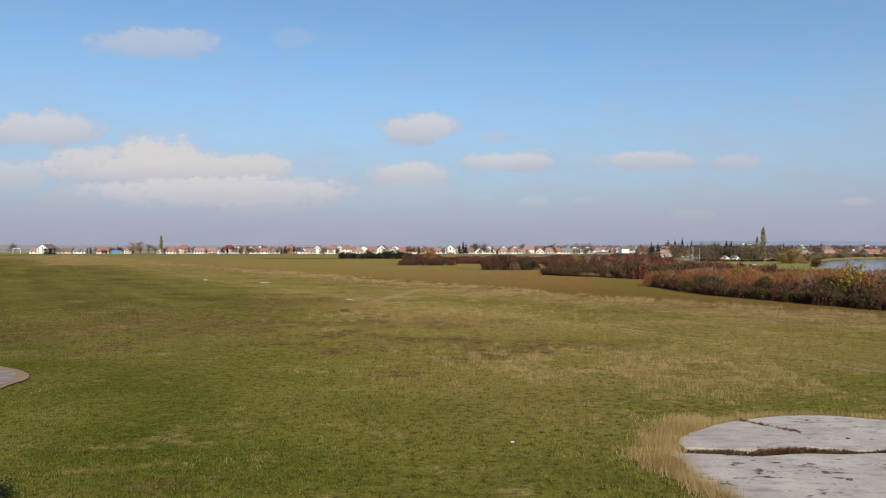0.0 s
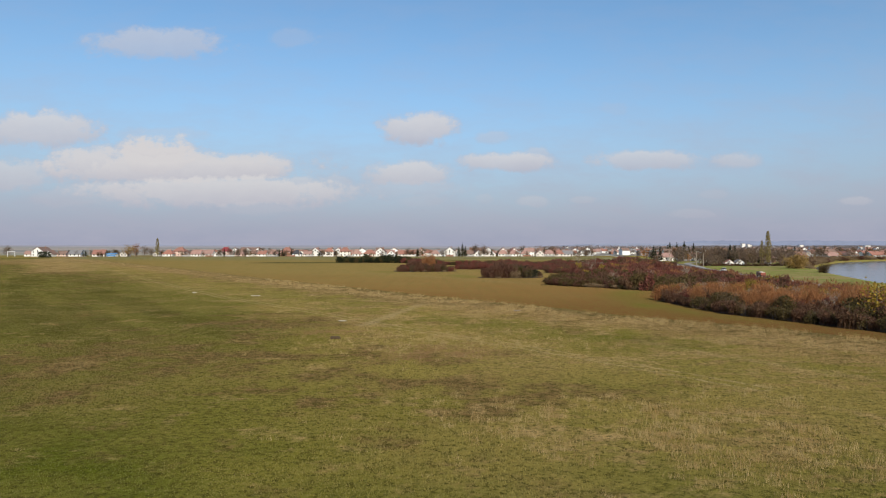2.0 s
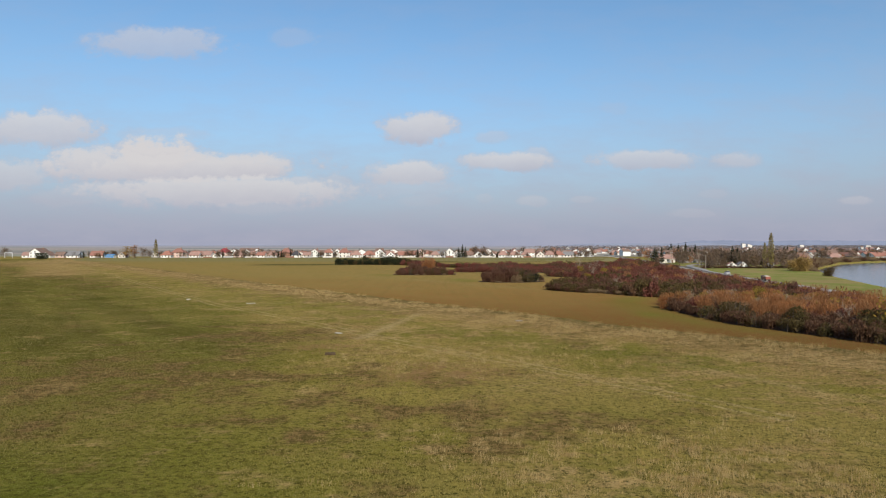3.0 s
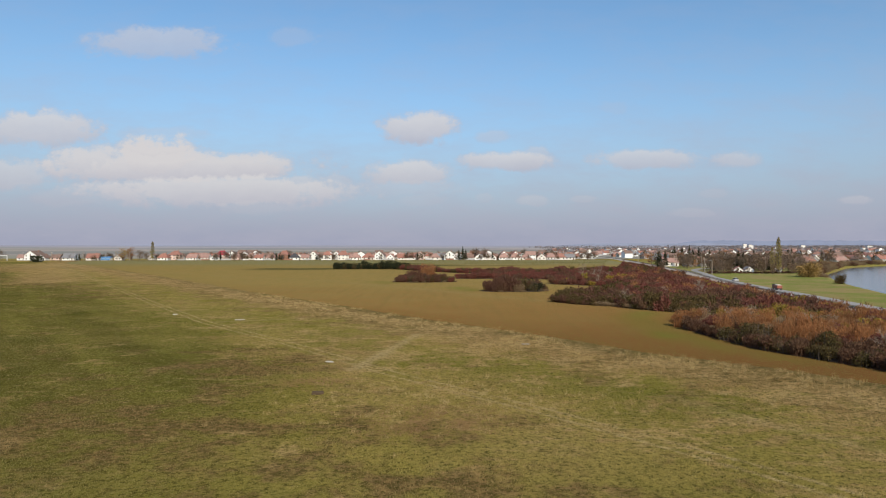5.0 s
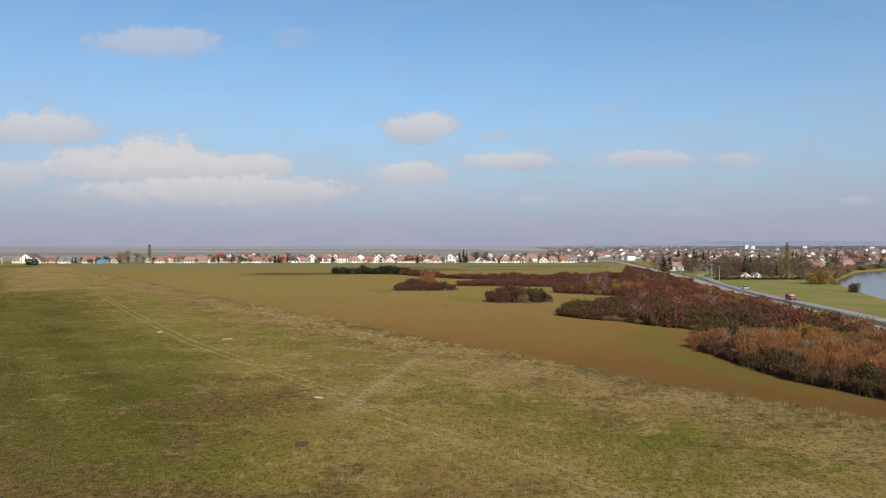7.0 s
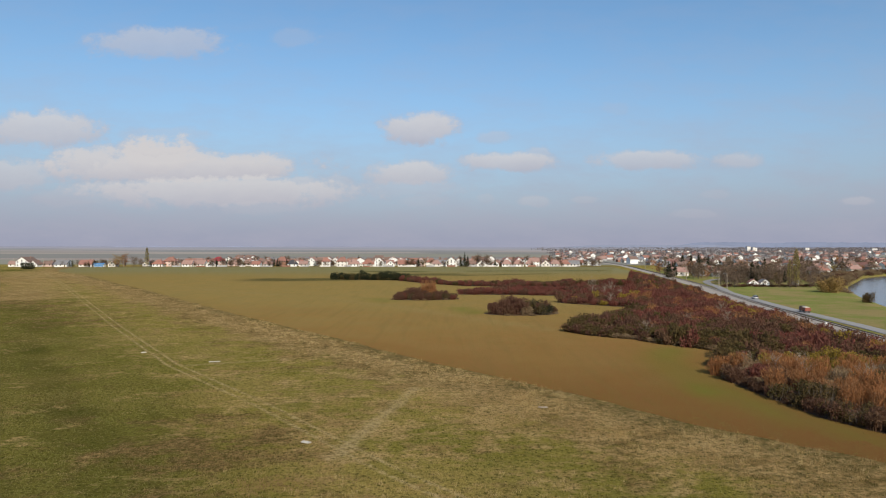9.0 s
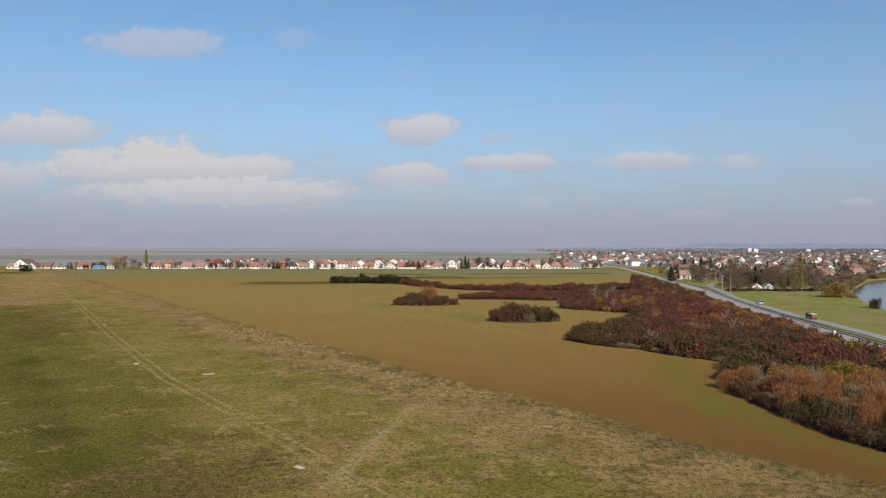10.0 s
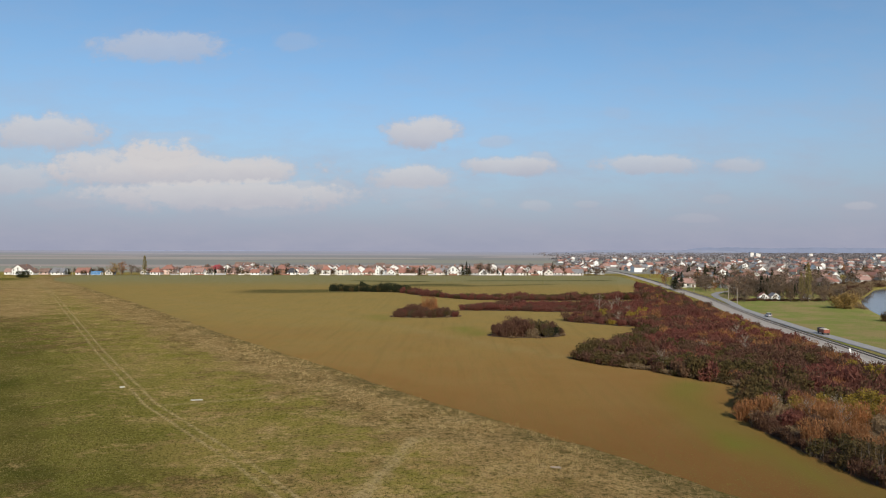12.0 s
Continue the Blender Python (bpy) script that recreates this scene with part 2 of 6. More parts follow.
def mat_ground():
    s = Shade("meadow_grass")
    near, fine, path, straw = meadow_colour(s)
    grain = s.noise(5.0, 4, 0.8)
    clump = s.noise(2.2, 5, 0.78)
    # dark gaps and clumps: shade between tufts put into the sward colour
    near = s.mix(s.ramp(fine, 0.30, 0.56, 0.55, 0.0), near, (0.080, 0.070, 0.018))
    near = s.mix(s.ramp(clump, 0.36, 0.54, 0.85, 0.0), near, (0.056, 0.050, 0.012))
    near = s.mix(s.ramp(clump, 0.56, 0.70, 0.0, 0.5), near, s.mix(0.6, near, (0.400, 0.310, 0.130)))
    near = s.mix(s.ramp(grain, 0.52, 0.70, 0.0, 0.30), near, s.mix(0.5, near, (0.300, 0.240, 0.095)))
    near = s.mix(s.math("MULTIPLY", path, 0.35), near, straw)
    near = s.mix(s.attr("bank"), near, s.mix(s.ramp(s.noise(0.05, 6, 0.7), 0.42, 0.60), s.mix(s.ramp(clump, 0.4, 0.6), (0.165, 0.206, 0.052), (0.225, 0.236, 0.070)), (0.285, 0.222, 0.100)))
    # far fields in long strips, paled to paint in haze
    v = s.t.nodes.new("ShaderNodeTexVoronoi")
    v.inputs["Scale"].default_value = 1.0
    s.t.links.new(s.pos((0.0011, 0.0052, 0)), v.inputs["Vector"])
    sep = s.t.nodes.new("ShaderNodeSeparateColor")
    s.t.links.new(v.outputs["Color"], sep.inputs[0])
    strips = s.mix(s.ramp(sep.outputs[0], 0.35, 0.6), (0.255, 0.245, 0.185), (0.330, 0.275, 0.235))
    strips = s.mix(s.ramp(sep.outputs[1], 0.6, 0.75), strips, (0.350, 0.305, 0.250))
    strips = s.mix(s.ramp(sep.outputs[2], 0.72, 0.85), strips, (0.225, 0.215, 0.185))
    # bluer with distance: haze put into the ground colour
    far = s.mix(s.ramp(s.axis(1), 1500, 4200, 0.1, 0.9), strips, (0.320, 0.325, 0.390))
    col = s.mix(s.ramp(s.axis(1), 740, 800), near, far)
    s.bump(s.math("ADD", s.math("ADD", fine, grain), clump), 0.85, 0.22)
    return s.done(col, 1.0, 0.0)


def mat_crop():
    s = Shade("sown_field")
    broad, mid, fine = s.noise(0.018, 4, 0.6), s.noise(0.09, 5, 0.6), s.noise(3.0, 5, 0.7)
    rows = s.noise(0.5, 4, 0.6, (1.0, 0.06, 1.0))
    near = s.ramp(s.math("MULTIPLY_ADD", broad, 150, s.axis(1)), 150, 400)
    soil = s.mix(s.ramp(mid, 0.35, 0.65), (0.222, 0.104, 0.034), (0.244, 0.122, 0.042))
    green = s.mix(s.ramp(mid, 0.4, 0.6), (0.275, 0.188, 0.062), (0.258, 0.184, 0.064))
    soil = s.mix(s.ramp(s.axis(1), 95, 200, 0.9, 0.0), soil, (0.146, 0.070, 0.024))
    col = s.mix(near, soil, green)
    col = s.mix(s.attr("pale"), col, (0.270, 0.195, 0.078))
    col = s.mix(s.ramp(s.math("MULTIPLY_ADD", broad, 60, s.axis(1)), 500, 640), col, (0.210, 0.190, 0.092))
    col = s.mix(s.attr("lush"), col, (0.115, 0.150, 0.022))
    # shade of passing clouds, painted into the crop colour
    col = s.mix(s.ramp(s.attr("cloud_shade"), 0.1, 0.9, 0.0, 0.85), col, (0.064, 0.062, 0.026))
    col = s.mix(s.ramp(rows, 0.45, 0.7, 0.0, 0.18), col, (0.13, 0.105, 0.035))
    col = s.mix(s.ramp(fine, 0.5, 0.75, 0.0, 0.3), col, (0.105, 0.080, 0.030))
    s.bump(fine, 0.4, 0.06)
    return s.done(col, 1.0, 0.0)


def mat_leaf(name, a, b, c, patch=0.09):
    """Foliage that drifts between three colours in patches and varies leaf by leaf."""
    s = Shade(name)
    col = s.mix(s.ramp(s.noise(patch, 3, 0.6), 0.42, 0.60), a, b)
    col = s.mix(s.ramp(s.island(), 0.55, 1.0, 0.0, 0.7), col, c)
    col = s.mix(s.math("MULTIPLY", s.each(), 0.35), col, tuple(0.6 * v for v in a))
    col = s.mix(s.ramp(s.math("FRACT", s.math("MULTIPLY", s.island(), 7.3)), 0.0, 1.0, 0.0, 0.3), col, tuple(0.55 * v for v in b))
    s.done(col, 0.9, 0.06)
    thin = s.t.nodes.new("ShaderNodeBsdfTranslucent")
    s.t.links.new(col, thin.inputs[0])
    both = s.t.nodes.new("ShaderNodeMixShader")
    both.inputs[0].default_value = 0.38
    s.t.links.new(s.bsdf.outputs[0], both.inputs[1])
    s.t.links.new(thin.outputs[0], both.inputs[2])
    s.t.links.new(both.outputs[0], s.t.nodes["Material Output"].inputs[0])
    return s.mat


def mat_plain(name, color, rough=0.8, vary=0.25, scale=1.2, spec=0.3, metal=0.0, each=0.0, bump=0.0):
    s = Shade(name)
    n = s.noise(scale, 5, 0.65)
    col = s.mix(s.ramp(n, 0.3, 0.75, 0.0, vary), color, tuple(0.5 * v for v in color))
    col = s.mix(s.ramp(s.noise(scale * 8, 4, 0.7), 0.5, 0.8, 0.0, vary), col, tuple(0.65 * v for v in color))
    if each:
        col = s.mix(s.math("MULTIPLY", s.each(), each), col, tuple(0.55 * v for v in color))
    if bump:
        s.bump(s.noise(scale * 8, 4, 0.7), bump, 0.02)
    return s.done(col, rough, spec, metal)


M_GROUND, M_CROP = mat_ground(), mat_crop()
M_RED = mat_leaf("red_twigs", (0.222, 0.074, 0.056), (0.186, 0.078, 0.056), (0.240, 0.122, 0.086), 0.05)
M_PLUM = mat_leaf("plum_twigs", (0.146, 0.070, 0.050), (0.158, 0.092, 0.053), (0.190, 0.120, 0.070), 0.05)
M_OLIVE = mat_leaf("olive_leaves", (0.100, 0.080, 0.030), (0.122, 0.080, 0.036), (0.140, 0.108, 0.040))
M_RUST = mat_leaf("rusty_reeds", (0.385, 0.165, 0.066), (0.290, 0.138, 0.062), (0.430, 0.268, 0.125), 0.16)
M_GOLD = mat_leaf("golden_leaves", (0.340, 0.230, 0.040), (0.260, 0.185, 0.038), (0.380, 0.280, 0.060))
M_DARKGREEN = mat_leaf("dark_evergreen", (0.030, 0.036, 0.020), (0.042, 0.048, 0.024), (0.065, 0.068, 0.032))
M_BROWNTREE = mat_leaf("brown_crown", (0.205, 0.138, 0.092), (0.172, 0.126, 0.092), (0.250, 0.180, 0.115))
M_POPLAR = mat_leaf("poplar_leaves", (0.300, 0.240, 0.080), (0.250, 0.200, 0.070), (0.360, 0.290, 0.110))
M_TAN = mat_leaf("tan_scrub", (0.300, 0.205, 0.115), (0.250, 0.175, 0.100), (0.380, 0.280, 0.165))
M_STRAW = mat_leaf("straw_blades", (0.540, 0.395, 0.175), (0.420, 0.280, 0.115), (0.640, 0.500, 0.250), 0.35)


def mat_blade():
    """Blades take the sward's colour, lightened as if sunlit, and differ one by one."""
    s = Shade("grass_blades")
    col, fine, path, straw = meadow_colour(s)
    col = s.mix(s.ramp(s.island(), 0.0, 1.0, 0.0, 0.6), col, s.mix(0.4, col, (0.470, 0.380, 0.150)))
    col = s.mix(s.ramp(s.math("FRACT", s.math("MULTIPLY", s.island(), 9.7)), 0.6, 1.0, 0.0, 0.5), col, s.mix(0.6, col, (0.090, 0.105, 0.018)))
    s.done(col, 0.8, 0.1)
    thin = s.t.nodes.new("ShaderNodeBsdfTranslucent")
    s.t.links.new(col, thin.inputs[0])
    both = s.t.nodes.new("ShaderNodeMixShader")
    both.inputs[0].default_value = 0.4
    s.t.links.new(s.bsdf.outputs[0], both.inputs[1])
    s.t.links.new(thin.outputs[0], both.inputs[2])
    s.t.links.new(both.outputs[0], s.t.nodes["Material Output"].inputs[0])
    return s.mat


M_BLADE = mat_blade()
M_BARK = mat_plain("bark", (0.110, 0.085, 0.065), 0.9, 0.4, 3.0)
M_PALEBARK = mat_plain("pale_bark", (0.290, 0.235, 0.180), 0.85, 0.4, 3.0)
M_CONCRETE = mat_plain("old_concrete", (0.400, 0.375, 0.350), 0.9, 0.45, 0.7, 0.2, bump=0.4)
M_BALLAST = mat_plain("crushed_stone", (0.410, 0.362, 0.312), 1.0, 0.5, 2.5, 0.05, bump=0.6)
M_ASPHALT = mat_plain("worn_asphalt", (0.310, 0.295, 0.280), 0.95, 0.35, 0.6, 0.08)
M_RAIL = mat_plain("rusty_rail", (0.060, 0.042, 0.034), 0.5, 0.4, 2.0, 0.5, 0.6)
M_SLEEPER = mat_plain("concrete_sleeper", (0.330, 0.300, 0.270), 0.9, 0.4, 3.0, each=0.5)
M_PALESLAB = mat_plain("bleached_concrete", (0.600, 0.545, 0.460), 0.9, 0.4, 1.5, 0.2, bump=0.4)
M_DIRT = mat_plain("dirt", (0.120, 0.082, 0.050), 0.95, 0.4, 1.5, 0.1)


# ---- building helpers ----
rng = np.random.default_rng(7)


def quick(name, verts, faces, mats, parent=None, label="", index=None, smooth=False):
    """One mesh object from an array of vertices and an array or list of faces."""
    me = bpy.data.meshes.new(name)
    verts = np.asarray(verts, dtype=np.float32)
    if isinstance(faces, np.ndarray):
        k = faces.shape[1]
        me.vertices.add(len(verts))
        me.vertices.foreach_set("co", verts.ravel())
        me.loops.add(faces.size)
        me.loops.foreach_set("vertex_index", faces.astype(np.int32).ravel())
        me.polygons.add(len(faces))
        me.polygons.foreach_set("loop_start", np.arange(0, faces.size, k, dtype=np.int32))
        me.update(calc_edges=True)
    else:
        me.from_pydata([tuple(float(c) for c in v) for v in verts], [], [tuple(int(i) for i in f) for f in faces])
    for m in (mats if isinstance(mats, (list, tuple)) else [mats]):
        me.materials.append(m)
    if index is not None:
        me.polygons.foreach_set("material_index", np.asarray(index, dtype=np.int32))
    me.polygons.foreach_set("use_smooth", np.full(len(me.polygons), smooth))
    me.validate()
    ob = new(name, me)
    if parent:
        ob.parent = parent
    if label:
        ob["label"] = label
    return ob


def part(name, bm, material, parent, label=""):
    me = bpy.data.meshes.new(name)
    bm.to_mesh(me)
    bm.free()
    for m in (material if isinstance(material, (list, tuple)) else [material]):
        me.materials.append(m)
    ob = new(name, me)
    ob.parent = parent
    if label:
        ob["label"] = label
    return ob


def box_bm(x0, x1, y0, y1, z0, z1, bevel=0.0):
    bm = bmesh.new()
    vs = [bm.verts.new(p) for p in ((x0, y0, z0), (x1, y0, z0), (x1, y1, z0), (x0, y1, z0), (x0, y0, z1), (x1, y0, z1), (x1, y1, z1), (x0, y1, z1))]
    for f in ((0, 3, 2, 1), (4, 5, 6, 7), (0, 1, 5, 4), (1, 2, 6, 5), (2, 3, 7, 6), (3, 0, 4, 7)):
        bm.faces.new([vs[i] for i in f])
    if bevel:
        bmesh.ops.bevel(bm, geom=bm.edges[:], offset=bevel, segments=2, affect="EDGES")
    return bm


def resample(pts, step):
    p = np.array(pts, float)
    d = np.r_[0, np.cumsum(np.hypot(*np.diff(p, axis=0).T))]
    t = np.arange(0, d[-1], step)
    return np.c_[np.interp(t, d, p[:, 0]), np.interp(t, d, p[:, 1])]


def normals(line):
    t = np.gradient(line, axis=0)
    t /= np.hypot(t[:, 0], t[:, 1])[:, None]
    return np.c_[t[:, 1], -t[:, 0]]


def sweep(line, profile):
    """Vertices and quads of a profile (offset to the right, height) swept along a line on the ground."""
    n = normals(line)
    k = len(profile)
    v = np.concatenate([np.c_[line + n * o, np.full(len(line), h)][:, None] for o, h in profile], axis=1).reshape(-1, 3)
    i = (np.arange(len(line) - 1)[:, None] * k + np.arange(k - 1)[None]).ravel()
    return v, np.c_[i, i + 1, i + k + 1, i + k]


def smooth01(x):
    x = np.clip(x, 0, 1)
    return x * x * (3 - 2 * x)


def lattice(seed, x, y, scale):
    """Soft value noise in 0..1 on arrays."""
    r = np.random.default_rng(seed).random((64, 64))
    u, v = np.asarray(x) / scale, np.asarray(y) / scale
    i, j = np.floor(u).astype(int), np.floor(v).astype(int)
    fu, fv = smooth01(u - i), smooth01(v - j)
    g = lambda a, b: r[a % 64, b % 64]
    return (g(i, j) * (1 - fu) + g(i + 1, j) * fu) * (1 - fv) + (g(i, j + 1) * (1 - fu) + g(i + 1, j + 1) * fu) * fv


def dist_line(x, y, pts):
    """Distance from points to a polyline."""
    p = np.array(pts, float)
    best = np.full(np.shape(x), 1e9)
    for a, b in zip(p[:-1], p[1:]):
        d = b - a
        t = np.clip(((x - a[0]) * d[0] + (y - a[1]) * d[1]) / (d @ d), 0, 1)
        best = np.minimum(best, np.hypot(x - a[0] - t * d[0], y - a[1] - t * d[1]))
    return best


def inside(x, y, poly):
    p = np.array(poly, float)
    hit = np.zeros(np.shape(x), bool)
    for (x0, y0), (x1, y1) in zip(p, np.roll(p, -1, axis=0)):
        if y0 != y1:
            hit ^= ((y0 > y) != (y1 > y)) & (x < (x1 - x0) * (y - y0) / (y1 - y0) + x0)
    return hit


# ---- plan ----
EDGE = [(120, 20), (70, 66), (53, 85), (46.7, 94), (36.5, 106), (27.6, 114), (20, 126), (14.6, 134), (0, 152), (-11, 167), (-32, 196),
        (-60, 234), (-144, 355), (-265, 522), (-308, 571), (-330, 610), (-352, 676)]
RAIL = [(52, -120), (70, 0), (83.5, 90), (91, 150), (96.5, 190), (98, 201), (103, 235), (110, 282), (118, 323), (133, 396), (144, 468),
        (156, 544), (173, 665), (182, 735), (188, 800), (190, 870)]
ROAD = [(60, -120), (77, 0), (91, 100), (100.5, 170), (107, 214), (111.8, 260), (118, 300), (124.6, 339), (131, 362), (137, 385), (143, 412),
        (150, 434), (160, 452), (175, 468), (200, 485), (240, 505)]
BANK = [(56, -400), (91, -80), (108, 60), (121, 150), (132.5, 221), (141, 245), (155, 285), (174, 330), (193, 371), (212, 404), (278, 500), (306, 530), (385, 590), (520, 660), (760, 760), (1400, 900)]
FAR_EDGE = [(-352, 676), (-268, 686), (-130, 694), (2, 700), (100, 706), (158, 712)]
B_Y, B_X = np.array([b[1] for b in BANK], float), np.array([b[0] for b in BANK], float)


def bank_x(y):
    return np.interp(y, B_Y, B_X)


def blot(x, y, cx, cy, a, b):
    return np.exp(-((x - cx) / a) ** 2 - ((y - cy) / b) ** 2)


def trail(x, y, pts, width):
    return np.exp(-(dist_line(x, y, pts) / width) ** 2)


def meadow_fields(x, y):
    """How dry, bare, lush and shady the sward is at places of the plan."""
    e = dist_line(x, y, EDGE)
    rim = np.exp(-(e / 11) ** 2)
    dry = 0.46 * np.exp(-((e - 9) / 9) ** 2) + 0.10 * smooth01((y - 50) / 60)
    dry += 0.5 * trail(x, y, [(-335, 562), (-290, 500), (-248, 430)], 11) + 0.8 * trail(x, y, [(-250, 438), (-206, 370), (-165, 300)], 13)
    dry += 0.16 * trail(x, y, [(-310, 540), (-200, 395), (-88, 215), (-48, 155), (-17, 112), (8, 82), (32, 69)], 9)
    dry += 0.3 * blot(x, y, 32, 74, 18, 10) + 0.25 * blot(x, y, -5, 122, 22, 18) + 0.35 * blot(x, y, 14, 47, 13, 8) + 0.45 * blot(x, y, -330, 470, 60, 90)
    dry -= 0.6 * (x - bank_x(y) > -70) * (y > 100)
    side_x = np.interp(y, [0, 50, 75, 98, 124, 154, 210, 388, 585], [-14, -14, -14, -14, -29, -52, -89, -204, -334])
    deep = smooth01((side_x - x + 5) / 22) * smooth01((y - 28) / 40) * (y < 620)
    dry += 0.04 * (1 - deep) * smooth01((y - 55) / 40) - 0.22 * deep * (y < 240)
    bare = 0.45 * blot(x, y, -30, 72, 20, 14) + 0.55 * blot(x, y, -24, 106, 13, 12) + 0.45 * blot(x, y, -2, 76, 9, 5) + 0.45 * blot(x, y, 2, 58, 14, 8)
    bare += np.where(x < -5, 0.85, 0.65) * rim + 0.4 * trail(x, y, [(-135, 265), (-100, 212)], 16)
    bare += 0.8 * blot(x, y, -300, 430, 60, 60) + 0.5 * trail(x, y, [(-190, 335), (-160, 285)], 16) + 0.7 * np.exp(-(e / 3.2) ** 2) + 0.28 * np.exp(-((e - 12) / 10) ** 2) - 0.10 * deep * (y < 260) * (y > 128)
    lush = blot(x, y, -9, 26, 9, 6) + 0.8 * blot(x, y, 4, 24, 12, 5) + 0.6 * blot(x, y, 26, 40, 8, 5) + 0.7 * blot(x, y, -30, 47, 7, 3) + 0.7 * blot(x, y, -22, 27, 10, 8) + 0.85 * blot(x, y, -22, 42, 20, 13) + 0.55 * blot(x, y, 10, 36, 16, 6)
    lush += 0.55 * trail(x, y, [(-42, 140), (-90, 208), (-150, 305), (-260, 475)], 9) + 0.5 * trail(x, y, [(-20, 128), (4, 104), (24, 84)], 6)
    lush = lush * (0.4 + 0.9 * lattice(29, x, y, 5))
    bank = 0.85 * smooth01((x - np.interp(y, [p[1] for p in RAIL], [p[0] for p in RAIL])) / 4) * (y < 660) * (y > -200)
    shore = smooth01((x - bank_x(y) + 14) / 8) * smooth01((y - 340) / 40) * (y < 900)
    bank, dry = bank * (1 - 0.7 * shore), dry + 0.7 * shore
    verge = np.exp(-(e / 5.0) ** 2) * (0.25 + 1.1 * lattice(37, x, y, 9))
    return {"dry": np.clip(dry, 0, 1), "bare": np.clip(bare, 0, 1), "lush": np.clip(lush, 0, 1), "deep": deep, "bank": bank, "verge": verge}


def spread_fields(ob, x, y, times):
    """Hand these shares to the corners of a mesh whose points come in runs of the given length."""
    for key, value in meadow_fields(x, y).items():
        layer = ob.data.attributes.new(key, "FLOAT", "POINT")
        layer.data.foreach_set("value", np.repeat(value, times).astype(np.float32))


# ---- ground, water ----
def build_ground():
    xs = np.concatenate([np.arange(-4800, -500, 215), np.arange(-500, -70, 10), np.arange(-70, 390, 4), np.arange(390, 1000, 20), np.arange(1000, 4850, 200)])
    ys = np.concatenate([np.arange(-4800, -120, 195), np.arange(-120, 640, 4), np.arange(640, 1000, 12), np.arange(1000, 4850, 100)])
    X, Y = np.meshgrid(xs, ys)
    Z = (lattice(3, X, Y, 9) - 0.9) * 0.10 * (np.hypot(X, Y) < 700) * smooth01((dist_line(X, Y, EDGE) - 3) / 8)
    Z = Z + 12.0 * smooth01((np.hypot(X, Y) - 1500) / 3300) * (0.8 + 0.4 * lattice(5, X, Y, 900))
    d = X - bank_x(Y)
    slope = np.gradient(B_X, B_Y)
    lean = np.sqrt(1 + np.interp(Y, B_Y, slope) ** 2)
    across = d / lean
    bed = smooth01(across / 7) * (1 - smooth01((across - 170) / 10))
    Z = np.where(Y > -420, Z - 3.2 * bed, Z)
    n = len(xs)
    i = (np.arange(len(ys) - 1)[:, None] * n + np.arange(n - 1)[None]).ravel()
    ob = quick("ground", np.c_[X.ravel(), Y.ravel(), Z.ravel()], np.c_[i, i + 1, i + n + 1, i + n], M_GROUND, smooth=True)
    spread_fields(ob, X.ravel(), Y.ravel(), 1)
    tagged(ob, "wide flat meadow of olive autumn grass with dry patches", "ground", kind="structure")


build_ground()


